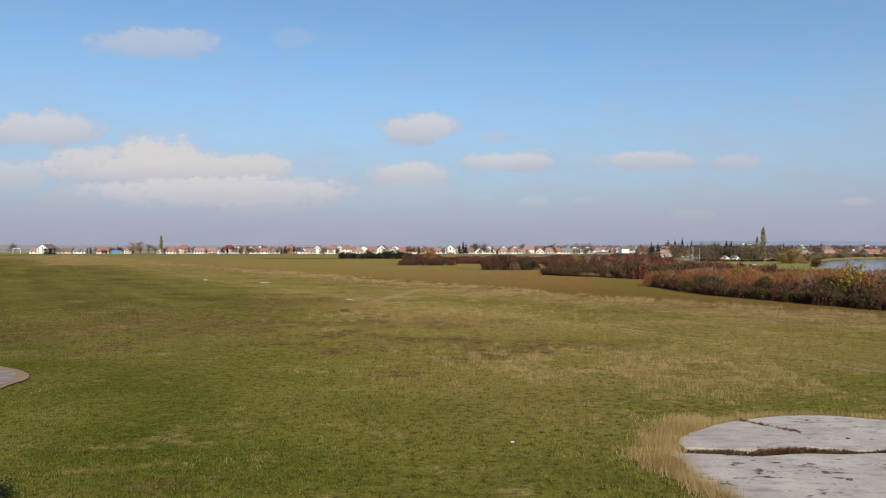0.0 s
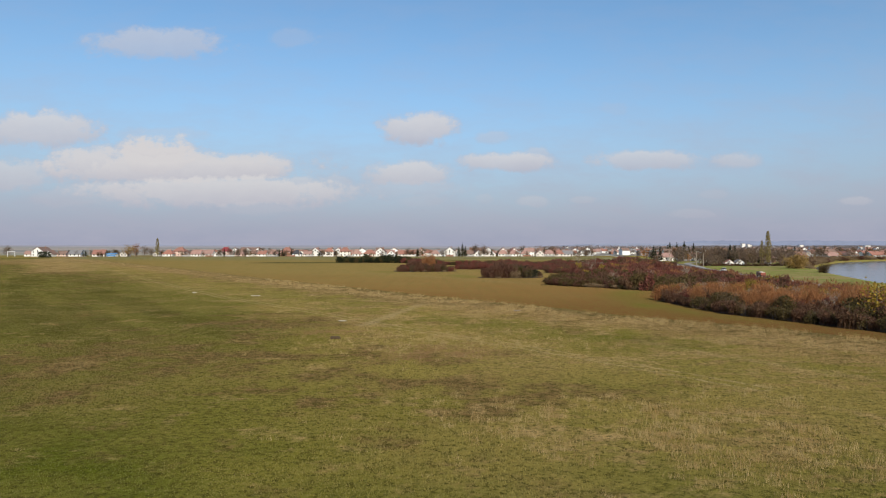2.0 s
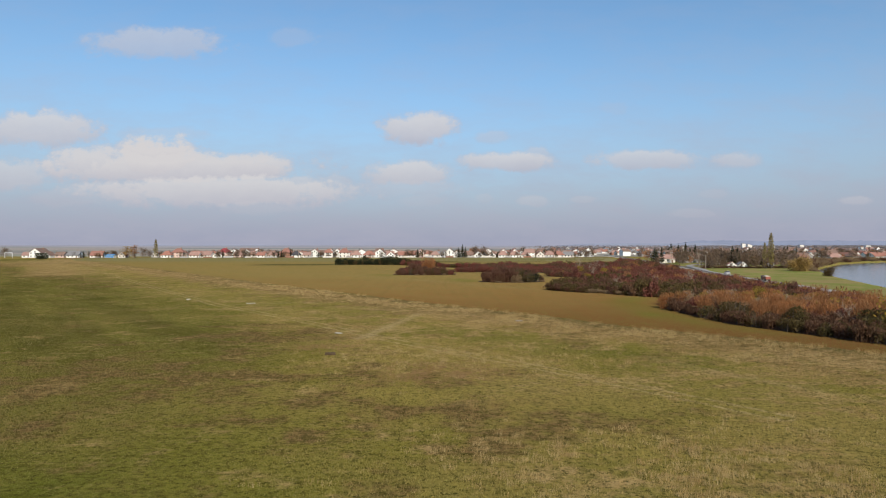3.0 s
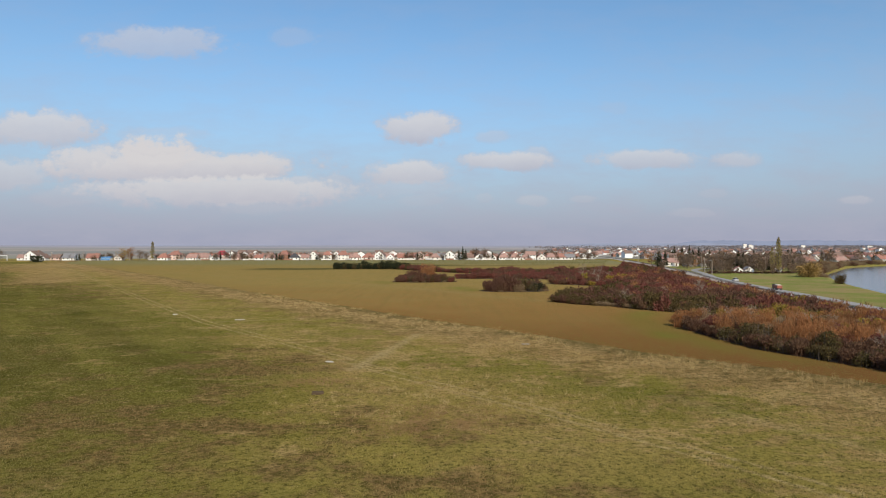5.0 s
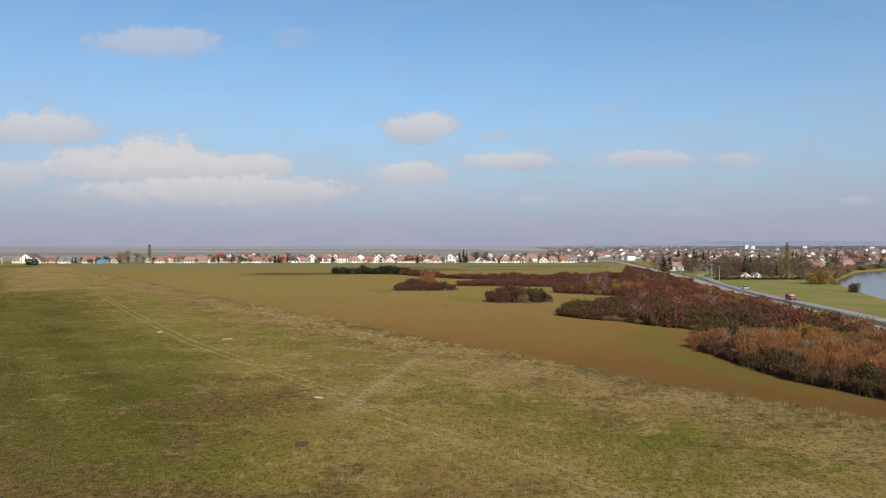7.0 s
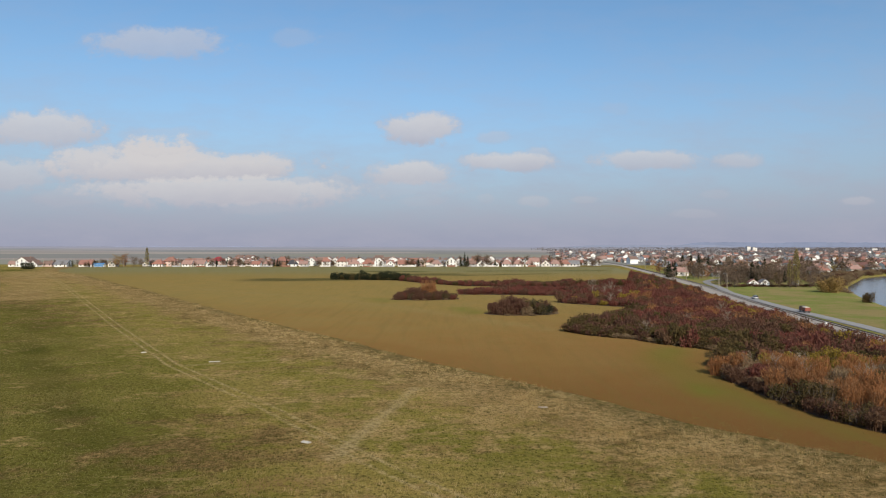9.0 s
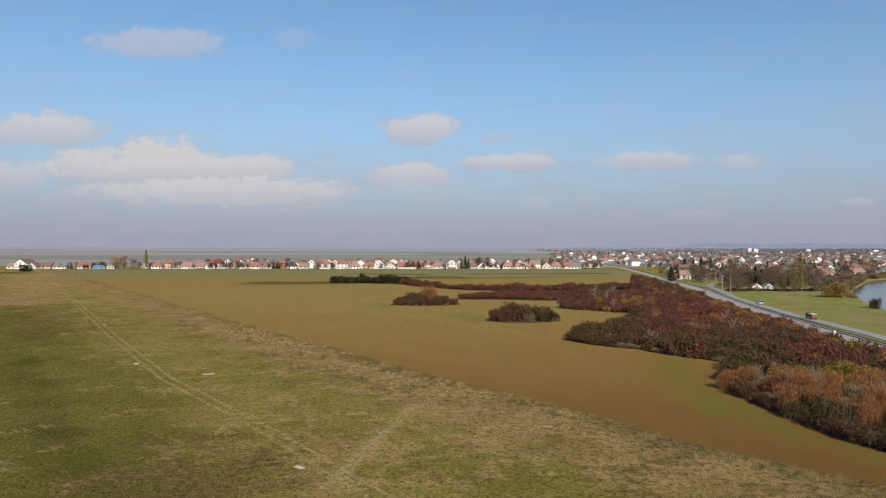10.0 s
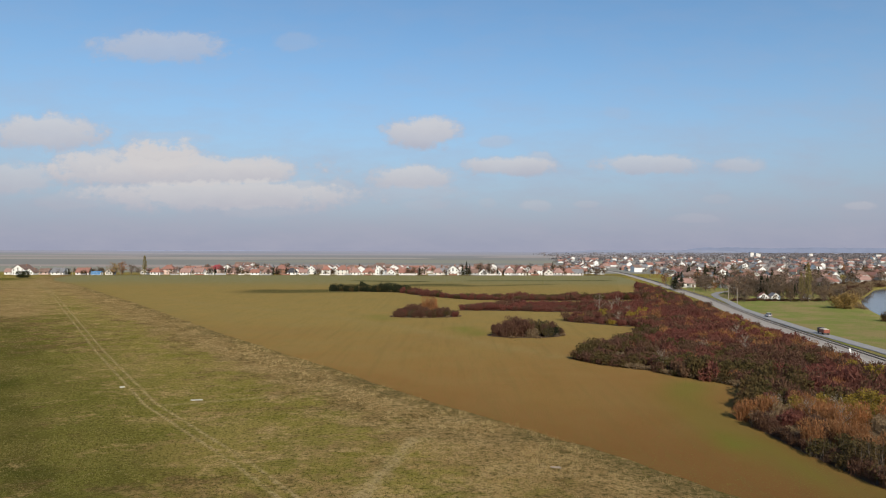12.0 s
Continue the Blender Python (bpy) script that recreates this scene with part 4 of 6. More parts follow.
def build_thickets():
    r = np.random.default_rng(21)
    # the near end, shrub by shrub
    for x, y in scatter(THICKET, 3.15, r):
        if y >= 150:
            continue
        rim = edge_gap(x, y)
        west = x < np.interp(y, [60, 92, 110, 118, 125, 130, 138, 146, 158, 170], [76, 60, 51.5, 47, 45.5, 43.6, 42.6, 43, 48, 53]) + 3.6
        u = r.random()
        bloom = 1.4 * math.exp(-((x - 60) / 15) ** 2 - ((y - 151) / 7) ** 2) + 0.6 * math.exp(-((x - 66) / 8) ** 2 - ((y - 128) / 6) ** 2)
        if y > 158 and u < 0.75:
            kind = "plum" if u < 0.45 else "olive"
        elif west and y < 128:
            kind = "plum" if u < 0.45 else ("olive" if u < 0.92 else "reed")
        elif west:
            kind = "tan" if u < 0.25 else ("reed" if u < 0.75 else "plum")
        elif float(lattice(66, x, y, 2.4)) < 0.42 + 0.24 * bloom and bloom > 0.28:
            kind = "gold"
        elif y < 112:
            kind = "red" if u < 0.45 else ("reed" if u < 0.75 else "olive")
        elif float(lattice(68, x, y, 4.5)) > 0.66:
            kind = "tan"
        else:
            kind = "reed" if u < 0.74 else ("red" if u < 0.86 else ("olive" if u < 0.94 else "plum"))
        if x > np.interp(y, [p[1] for p in RAIL], [p[0] for p in RAIL]) - 18 and u > 0.3:
            kind = "reed" if u < 0.6 else ("tan" if u < 0.75 else ("gold" if u < 0.86 else "red"))
        s = float(r.uniform(0.85, 1.2)) * (0.8 if rim < 2 else 1.0) * (0.8 + 0.4 * float(lattice(62, x, y, 7)))
        tall = s * float(r.uniform(0.85, 1.2)) * (0.62 if kind == "tan" and west else 1.0) * (1.08 if kind == "reed" else 1.0)
        if x > np.interp(y, [p[1] for p in RAIL], [p[0] for p in RAIL]) - 11:
            tall *= 0.85
        place_shrub(kind, x, y, s, tall, r)
    # a close rim of low dark bushes along its foot
    foot = resample([(53, 166), (48, 158), (44.5, 152), (43, 146), (42.6, 138.6), (43.0, 130.6), (43.8, 124.5), (44.6, 117.5), (48.6, 109), (57, 90), (68, 71)], 2.3)
    for (x, y), nrm in zip(foot, normals(foot)):
        x, y = x - 0.9 * nrm[0], y - 0.9 * nrm[1]
        if edge_gap(x, y) > 1.5:
            continue
        u = r.random()
        if y > 150 or y < 128:
            kind, s = ("plum" if u < 0.5 else "olive"), r.uniform(0.62, 0.9)
        else:
            kind, s = ("plum" if u < 0.4 else "olive" if u < 0.65 else "tan" if u < 0.85 else "reed"), r.uniform(0.5, 0.8)
        place_shrub(kind, x, y, float(s), float(s) * (0.55 if kind == "tan" else 0.9), r)
    for poly, pick, tall0 in ((ISLE_A, "a", 1.12), (ISLE_B, "b", 1.34)):
        for x, y in scatter(poly, 2.75, r):
            u = r.random()
            if pick == "a":
                kind = "red" if u < 0.12 else ("plum" if u < 0.85 else "olive")
                if abs(x + 8.2) < 1.5 and abs(y - 300) < 3:
                    kind = "reed"
            else:
                kind = ("plum" if u < 0.85 else "olive") if x < 21 else ("tan" if abs(x - 22.5) < 1.6 and y < 244 else "evergreen" if u < 0.3 else "olive" if u < 0.5 else "plum")
            s = float(r.uniform(0.8, 1.15))
            q = np.hypot((x - np.mean([p[0] for p in poly])) / (13.4 if pick == "a" else 11.2), (y - np.mean([p[1] for p in poly])) / 6.5)
            s *= 1.42 * (1 - 0.56 * min(q, 1.0) ** 2.2)
            place_shrub(kind, x, y, s, s * tall0 * float(r.uniform(0.85, 1.15)) * (1.15 if kind == "reed" else 0.6 if kind == "tan" else 1.0), r)
        rimline = np.array(poly)
        for x, y in rimline[(rimline[:, 1] < rimline[:, 1].mean())]:
            if r.random() < 0.25:
                place_shrub("tan", x, y - 0.4, float(r.uniform(0.4, 0.6)), float(r.uniform(0.16, 0.3)), r)
    # the long rest of the thicket
    bins = {k: [] for k in SHRUB_KINDS}

    def add(kind, x, y, s, tall):
        st, cr = far_protos[kind][int(r.integers(0, 3))]
        a = r.uniform(0, 2 * np.pi)
        c, sn = math.cos(a), math.sin(a)
        rot = np.array([[c * s, -sn * s, 0], [sn * s, c * s, 0], [0, 0, tall]])
        for v, f in (st, cr):
            bins[kind].append((v @ rot.T + (x, y, 0.05), f))

    for x, y in scatter(THICKET, 2.85, r):
        if y < 150:
            continue
        rim = edge_gap(x, y)
        n1, n2 = float(lattice(61, x, y, 13)), float(lattice(67, x, y, 9))
        u = r.random()
        tip = x < np.interp(y, [168, 180, 190, 200, 225], [60, 58, 52, 48, 48])
        if tip and u < 0.7:
            kind = "olive" if u < 0.42 else "plum"
        elif rim < 2.6 and y < 215 and u < 0.5:
            kind = "tan"
        elif n2 > 0.78 and u < 0.5:
            kind = "gold" if u < 0.10 else "tan"
        elif n1 > 0.60 or (y < 205 and rim < 9 and u < 0.94):
            kind = "plum" if u < 0.62 else ("olive" if u < 0.85 else "red")
        else:
            kind = "red" if u < 0.70 else ("plum" if u < 0.86 else ("tan" if u < 0.93 else "reed"))
        if x > np.interp(y, [p[1] for p in RAIL], [p[0] for p in RAIL]) - 17 and y < 330 and u > 0.35:
            kind = "reed" if u < 0.6 else ("tan" if u < 0.78 else ("gold" if u < 0.86 else "red"))
        s = float(r.uniform(0.8, 1.2))
        tall = s * float(r.uniform(0.75, 1.05)) * (0.5 if kind == "tan" else 1.0) * (0.65 + 0.75 * float(lattice(63, x, y, 8)))
        if x > np.interp(y, [p[1] for p in RAIL], [p[0] for p in RAIL]) - 11:
            tall *= 0.78
        add(kind, x, y, s, tall)
    foot = resample([(27.5, 201), (32, 193), (41, 186), (44, 180), (51, 173), (53, 166), (48, 158), (44.5, 152)], 1.3)
    for (x, y), nrm in zip(foot, normals(foot)):
        u = r.random()
        kind = "tan" if 165 < y < 190 and u < 0.6 else ("plum" if u < 0.7 else "olive")
        s = float(r.uniform(0.55, 0.85))
        add(kind, x - nrm[0] * 0.6, y - nrm[1] * 0.6, s, s * (0.5 if kind == "tan" else 0.85))
    for poly, mix, t0 in ((THICKET_WEST, (("red", 0.75), ("plum", 1.0)), 0.8), (THICKET_MID, (("red", 0.6), ("plum", 0.9), ("gold", 1.0)), 0.85),
                          (BACK_STRIP, (("red", 0.5), ("plum", 0.8), ("olive", 1.0)), 0.85), (FAR_HEDGE, (("evergreen", 0.75), ("olive", 1.0)), 1.25)):
        for x, y in scatter(poly, 2.9, r):
            u = r.random()
            kind = next(k for k, lim in mix if u <= lim)
            s = float(r.uniform(0.85, 1.2))
            add(kind, x, y, s, s * t0 * float(r.uniform(0.8, 1.15)) * (0.55 + 0.9 * float(lattice(64, x, y, 9))))
    # close shrubs before the houses by the road
    for x in np.arange(140, 191, 1.15):
        u = r.random()
        add("plum" if u < 0.6 else ("olive" if u < 0.85 else "evergreen"), float(x), 385 + float(r.uniform(-3, 4)), float(r.uniform(0.7, 1.1)), float(r.uniform(0.3, 0.55)) * (0.75 if 156 < x < 172 else 1.0))
    # scrub along the river
    for y in np.arange(385, 660, 1.9):
        for k in range(3):
            x = float(bank_x(y)) - r.uniform(-2.5, 10 + 24 * float(smooth01((y - 385) / 90)))
            add("tan" if r.random() < 0.72 else "plum", x, y, float(r.uniform(0.8, 1.4)), float(r.uniform(0.5, 1.25)))
    for y in np.arange(338, 385, 3.0):
        add("tan", float(bank_x(y)) - r.uniform(0, 3), y, 0.8, float(r.uniform(0.2, 0.45)))
    names = {"red": "thicket of dark red autumn shrubs along the railway", "plum": "thicket of bare plum brown shrubs along the railway",
             "olive": "olive green shrubs among the thicket along the railway", "reed": "rust orange reedy growth in the thicket",
             "gold": "golden yellow shrubs scattered in the thicket", "tan": "dry straw coloured scrub at the thicket and river bank",
             "evergreen": "dark green hedge standing in the far field"}
    for kind, items in bins.items():
        if items:
            v, f = join(items)
            tagged(quick("thicket", v, f, SHRUB_KINDS[kind]), names[kind], "thicket", kind="stuff")


build_thickets()


def branches(r, base, height, spread, count, r0, up=0.6):
    """Trunk and limbs as tapered tubes; returns the tubes and the limb tips."""
    tubes, tips = [], []
    bend = r.normal(0, 0.03, 2) * height
    mid = np.array([bend[0] * 0.5, bend[1] * 0.5, height * 0.45])
    top = np.array([bend[0], bend[1], height * 0.92])
    tubes += [tube((0, 0, -0.1), mid, r0, r0 * 0.7, 6), tube(mid, top, r0 * 0.7, r0 * 0.15, 5)]
    for k in range(count):
        f = r.uniform(0.2, 0.85)
        start = mid * (f / 0.49) if f < 0.49 else mid + (top - mid) * ((f - 0.49) / 0.43)
        a = r.uniform(0, 2 * np.pi)
        ln = spread * r.uniform(0.6, 1.0) * (1.15 - 0.5 * f)
        end = start + np.array([math.cos(a) * ln, math.sin(a) * ln, ln * up * r.uniform(0.6, 1.4)])
        tubes.append(tube(start, end, r0 * 0.35, r0 * 0.08, 4))
        tips += [end, (start + end) / 2 + r.normal(0, 0.1, 3)]
    return tubes, np.array(tips + [top])


def make_tree(name, kind, height, crown_mat, bark, label, category="tree", group="", seed=1):
    r = np.random.default_rng(seed)
    root = new(name)
    if kind == "broad":
        tubes, tips = branches(r, 0, height, height * 0.46, 18, height * 0.025, 0.35)
        pick = tips[r.integers(0, len(tips), 480)]
        pos = pick + r.normal(0, height * 0.095, (480, 3))
        pos[:, 2] = np.maximum(pos[:, 2], 0.4)
        crown = leaf_quads(r, pos, height * 0.039)
    elif kind == "bare":
        tubes, tips = branches(r, 0, height, height * 0.40, 16, height * 0.018, 0.9)
        fine = []
        for t in tips:
            for k in range(3):
                fine.append(tube(t, t + r.normal(0, 0.09, 3) * height + (0, 0, 0.09 * height), 0.03, 0.008, 3))
        tubes += fine
        pos = tips[r.integers(0, len(tips), 160)] + r.normal(0, height * 0.07, (160, 3))
        crown = leaf_quads(r, pos, height * 0.016)
    elif kind == "willow":
        tubes, tips = branches(r, 0, height * 0.8, height * 0.5, 14, height * 0.03, 0.7)
        n = 3200
        pick = tips[r.integers(0, len(tips), n)]
        drop = r.uniform(0, 0.45, n) * height
        pos = pick + r.normal(0, height * 0.07, (n, 3))
        pos[:, 2] = np.maximum(pos[:, 2] - drop * 0.8, 0.5)
        crown = leaf_quads(r, pos, height * 0.030, 0.3)
    elif kind == "poplar":
        tubes, tips = branches(r, 0, height, height * 0.09, 22, height * 0.016, 2.6)
        n = 1100
        z = r.uniform(0.12, 1.0, n)
        w = height * 0.125 * np.sin(np.pi * np.clip(z * 0.9 + 0.08, 0, 1)) ** 0.7 * (0.7 + 0.6 * lattice(seed, z * 40, z * 0, 2.3))
        a = r.uniform(0, 2 * np.pi, n)
        rr = w * np.sqrt(r.random(n))
        crown = leaf_quads(r, np.c_[np.cos(a) * rr, np.sin(a) * rr, z * height], height * 0.018)
    else:
        tubes = [tube((0, 0, -0.1), (0, 0, height * 0.97), height * 0.022, 0.02, 6)]
        n = 760
        z = 1 - np.sqrt(r.random(n)) * 0.92
        w = height * 0.33 * (1 - z) * (0.75 + 0.35 * np.sin(z * 42)) + 0.05
        a = r.uniform(0, 2 * np.pi, n)
        rr = w * r.uniform(0.35, 1.0, n)
        crown = leaf_quads(r, np.c_[np.cos(a) * rr, np.sin(a) * rr, z * height - rr * 0.25 + 0.2], height * 0.032, 0.5)
    v, f = join(tubes)
    quick("trunk", v, f, bark, root, smooth=True)
    quick("crown", crown[0], crown[1], crown_mat, root)
    return tagged(root, label, category, group)


def at(ob, x, y, z=0.0, turn=0.0, s=1.0, tall=None):
    ob.matrix_basis = pose(x, y, z, 0, 0, turn) @ Matrix.Diagonal((s, s, tall or s, 1))
    return ob


def again(ob, x, y, z=0.0, turn=0.0, s=1.0, tall=None):
    c = copy_thing(ob, pose(x, y, z, 0, 0, turn))
    return at(c, x, y, z, turn, s, tall)


# single trees that stand out
at(make_tree("poplar_tree", "poplar", 20, M_POPLAR, M_BARK, "tall slim poplar with olive yellow leaves among low houses", seed=4), 175.5, 381, 0, 0, 0.72, 0.96)
at(make_tree("poplar_tree", "poplar", 14.5, M_POPLAR, M_BARK, "shorter slim poplar with thinning leaves beside a taller one", seed=5), 172.6, 382, 0, 0, 0.72, 0.96)
at(make_tree("poplar_tree", "poplar", 18.5, M_POPLAR, M_BARK, "tall slim poplar with yellow green leaves beside the village lane", seed=6), -291, 691)
at(make_tree("willow_tree", "willow", 14.5, M_WILLOW, M_BARK, "broad golden willow with drooping twigs on the river bank", seed=8), 171.5, 343, -0.6, 0, 0.85, 0.68)
at(make_tree("willow_tree", "willow", 9.0, M_TAN, M_BARK, "small tawny willow on the river bank", seed=9), 181, 358, -0.8, 0, 0.7)
at(make_tree("river_tree", "willow", 5.6, M_OLIVE, M_BARK, "round dark olive tree at the edge of the water", seed=10), 154.5, 287, -1.2, 0, 0.8, 1.05)
at(make_tree("river_tree", "broad", 9.0, M_GOLD, M_BARK, "yellow green autumn tree beside the railway", seed=12), 98, 133)
pale_tree = at(make_tree("bare_tree", "bare", 6.5, M_TAN, M_PALEBARK, "slender bare tree with pale grey branches in the thicket", group="bare trees in the thicket", seed=13), 60, 322)
for x, y, s in ((64, 316, 0.7), (70, 330, 0.8), (57, 276, 0.6), (66, 300, 0.6), (22, 245, 0.6), (62, 136, 0.5), (64, 133, 0.5), (72, 212, 0.6), (80, 236, 0.6), (59, 205, 0.55), (43, 186, 0.6), (50, 141, 0.55), (52, 137, 0.6), (55, 143, 0.55), (48, 146, 0.5), (58, 131, 0.55)):
    again(pale_tree, x, y, 0, float(rng.uniform(0, 360)), s)


for k, (x, y, h, m, lb) in enumerate(((59, 101, 6.0, M_GOLD, "yellow green small tree rising from the thicket"), (64, 97, 5.6, M_OLIVE, "olive green small tree rising from the thicket"),
                                      (69, 103, 6.4, M_POPLAR, "yellow green small tree rising from the thicket"), (72, 92, 6.0, M_OLIVE, "olive green small tree rising from the thicket"),
                                      (66, 112, 5.2, M_GOLD, "golden small tree rising from the thicket"), (76, 118, 5.0, M_BROWNTREE, "brown small tree rising from the thicket"))):
    at(make_tree("small_tree", "broad", h, m, M_BARK, lb, group="small trees in the thicket", seed=60 + k), x, y)
for x, y, s in ((62, 99, 0.6), (56, 106, 0.6), (67, 107, 0.6), (73, 100, 0.6), (75, 108, 0.6)):
    again(pale_tree, x, y, 0, float(rng.uniform(0, 360)), s)
# added shrub, put in for a dark blob at the view's lower left corner
place_shrub("evergreen", -15.6, 22.4, 0.45, 0.25, rng)


# ---- grass ----
def thin_blades(r, base, height, width, lean):
    """Upright grass blades, each one narrow triangle."""
    v, f = blades(r, base, height, width, lean)
    return v.reshape(-1, 4, 3)[:, [0, 1, 3]].reshape(-1, 3), np.arange(3 * len(base)).reshape(-1, 3)


def build_grass():
    r = np.random.default_rng(5)

    def ok_place(x, y):
        pad = (np.hypot(x - 17.6, y - 25.6) > 8.4) & (np.hypot(x + 34.1, y - 40.2) > 7.3)
        return pad

    def crop_side(x, y):
        outline = EDGE + FAR_EDGE[1:] + [(300, 500), (300, 20)]
        return inside(x, y, outline)

    # meadow blades, single ones near, broader tufts further out
    n = 560000
    y = np.r_[20 + 112 * r.random(int(n * 0.64)), 132 + 330 * r.random(int(n * 0.36)) ** 1.25]
    x = r.uniform(-0.69, 0.69, len(y)) * y
    keep = ok_place(x, y) & ~crop_side(x, y) & (x < 78) & (lattice(71, x, y, 3) + 0.6 * r.random(len(x)) > 0.38)
    x, y = x[keep], y[keep]
    tall = (0.045 + 0.00034 * y) * r.uniform(0.6, 1.5, len(x)) * (0.55 + 0.9 * lattice(73, x, y, 5))
    v, f = thin_blades(r, np.c_[x, y, np.full(len(x), -0.04)], tall + 0.02, 0.022 + 0.0009 * y, 0.8)
    ob = quick("meadow_grass", v, f, M_BLADE)
    spread_fields(ob, x, y, 3)
    tagged(ob, "short olive green meadow grass", "grass", kind="stuff")

    # young crop on the sown field
    n = 330000
    y = 84 + 600 * r.random(n) ** 1.35
    x = np.interp(y, [84, 134, 196, 355, 560, 690], [50, 10, -36, -148, -305, -360]) + r.random(n) * np.interp(y, [84, 134, 196, 355, 560, 690], [30, 50, 100, 230, 430, 520])
    keep = crop_side(x, y) & ~inside(x, y, THICKET) & (x < np.interp(y, [84, 200, 343, 520, 690], [80, 88, 105, 130, 158])) & (y < np.interp(x, [-352, -130, 158], [672, 690, 708]))
    x, y = x[keep], y[keep]
    v, f = thin_blades(r, np.c_[x, y, np.full(len(x), 0.01)], (0.055 + 0.00008 * y) * r.uniform(0.6, 1.3, len(x)), 0.04 + 0.0005 * y, 0.9)
    tagged(quick("crop_blades", v, f, M_SPROUT), "thin green sprouts of young crop on brown soil", "crop", kind="stuff")

    # rough green and brown verge along the field edge
    e = resample(EDGE[:12], 0.05)
    p = e + normals(e) * (np.abs(r.normal(0, 1.6, len(e))) + 0.1)[:, None]
    wrong = crop_side(p[:, 0], p[:, 1])
    p[wrong] = (2 * e - p)[wrong]
    p = p[~crop_side(p[:, 0], p[:, 1])]
    v, f = blades(r, np.c_[p, np.full(len(p), -0.02)], r.uniform(0.08, 0.22, len(p)), 0.11, 0.9)
    tagged(quick("verge_grass", v, f, M_VERGE), "rough dark green grass on the verge of the sown field", "grass", kind="stuff")

    # dry tufts: belt along the field, loose groups in the meadow, collar round the pad
    pts = []
    e = resample(EDGE[:12], 0.085)
    off = -(np.abs(r.normal(0, 6.5, len(e))) + 0.4)
    p = e - normals(e) * off[:, None]
    side = crop_side(p[:, 0], p[:, 1])
    p[side] = (e + normals(e) * off[:, None])[side]
    dens = lattice(81, p[:, 0], p[:, 1], 5) * 0.7 + lattice(82, p[:, 0], p[:, 1], 1.6) * 0.5
    pts.append((p[dens > 0.56], 0.50))
    e2 = resample(EDGE[11:15], 0.5)
    p = e2 + normals(e2) * (np.abs(r.normal(0, 8, len(e2))) + 0.4)[:, None]
    side = crop_side(p[:, 0], p[:, 1])
    p[side] = (e2 - normals(e2) * (np.abs(r.normal(0, 8, len(e2))) + 0.4)[:, None])[side]
    pts.append((p, 0.30))
    q = np.c_[r.normal(15, 9, 1100), r.normal(47, 5.5, 1100)]
    pts.append((q[lattice(83, q[:, 0], q[:, 1], 3) > 0.50], 0.30))
    q = np.c_[r.uniform(-60, 60, 1800), 26 + 100 * r.random(1800) ** 0.9]
    pts.append((q[(lattice(84, q[:, 0], q[:, 1], 8) > 0.66)], 0.10))
    q = np.c_[r.normal(0, 9, 260), r.normal(86, 6, 260)]
    pts.append((q, 0.4))
    a = r.uniform(2.2, 4.7, 1100)
    rad = 8.75 + np.abs(r.normal(0, 0.8, 1100)) * (0.5 + lattice(12, a * 10, a * 0, 2.0))
    pts.append((np.c_[17.6 + np.cos(a) * rad, 25.6 + np.sin(a) * rad], 0.34))
    a = r.uniform(0.7, 2.3, 160)
    rad = 8.55 + np.abs(r.normal(0, 0.22, 160))
    pts.append((np.c_[17.6 + np.cos(a) * rad, 25.6 + np.sin(a) * rad], 0.26))
    # moss and weeds in the joints of the pad
    jx = r.uniform(9.2, 20.5, 5200)
    jy = joint_y(jx) + r.normal(0, 0.17, 5200) * (0.3 + 1.6 * lattice(9, jx, jx * 0 + 5, 1.7))
    gap = lattice(15, jx, jx * 0 + 2, 1.3) + 0.35 * r.random(5200) > 0.58
    jx, jy = jx[gap], jy[gap]
    kx = r.uniform(13.4, 15.4, 1100)
    kx = kx[lattice(19, kx, kx * 0, 0.5) > 0.4]
    ky = 33.0 - 1.15 * (kx - 13.4) + r.normal(0, 0.13, len(kx))
    mx, my = np.r_[jx, kx], np.r_[jy, ky]
    v, f = blades(r, np.c_[mx, my, np.full(len(mx), 0.06)], r.uniform(0.05, 0.17, len(mx)) * (0.4 + 1.1 * lattice(18, mx, my, 0.8)), 0.045, 1.6)
    tagged(quick("joint_weeds", v, f, M_WEED), "rusty brown moss and weeds in the joint of the pad", "weeds", kind="stuff")
    # a reddish patch of dead weeds in the meadow
    w = np.r_[np.c_[r.normal(-1.5, 3.8, 900), r.normal(77.5, 3.0, 900)], np.c_[r.normal(-14, 3.2, 350), r.normal(93, 2.0, 350)]]
    w = np.repeat(w[lattice(86, w[:, 0], w[:, 1], 1.5) > 0.35], 10, axis=0)
    w = w + r.normal(0, 0.25, w.shape)
    v, f = thin_blades(r, np.c_[w, np.full(len(w), -0.02)], r.uniform(0.08, 0.24, len(w)), 0.03, 0.9)
    tagged(quick("dead_weeds", v, f, M_DEADWEED), "patch of rusty dead weeds in the meadow", "weeds", kind="stuff")
    vs = []
    for p, tall in pts:
        k = 26
        c = np.repeat(p, k, axis=0) + r.normal(0, 0.22, (len(p) * k, 2))
        keep = ~crop_side(c[:, 0], c[:, 1])
        c = c[keep]
        size = np.repeat(r.uniform(0.6, 1.3, len(p)), k)[keep]
        z = np.where(np.hypot(c[:, 0] - 17.6, c[:, 1] - 25.6) < 8.3, 0.05, -0.02)
        vs.append(thin_blades(r, np.c_[c, z], tall * size * r.uniform(0.5, 1.3, len(c)), 0.018, 0.6))
    v, f = join(vs)
    tagged(quick("dry_grass", v, f, M_STRAW), "tufts of bleached dry grass along the field edge and pad", "grass", kind="stuff")


build_grass()


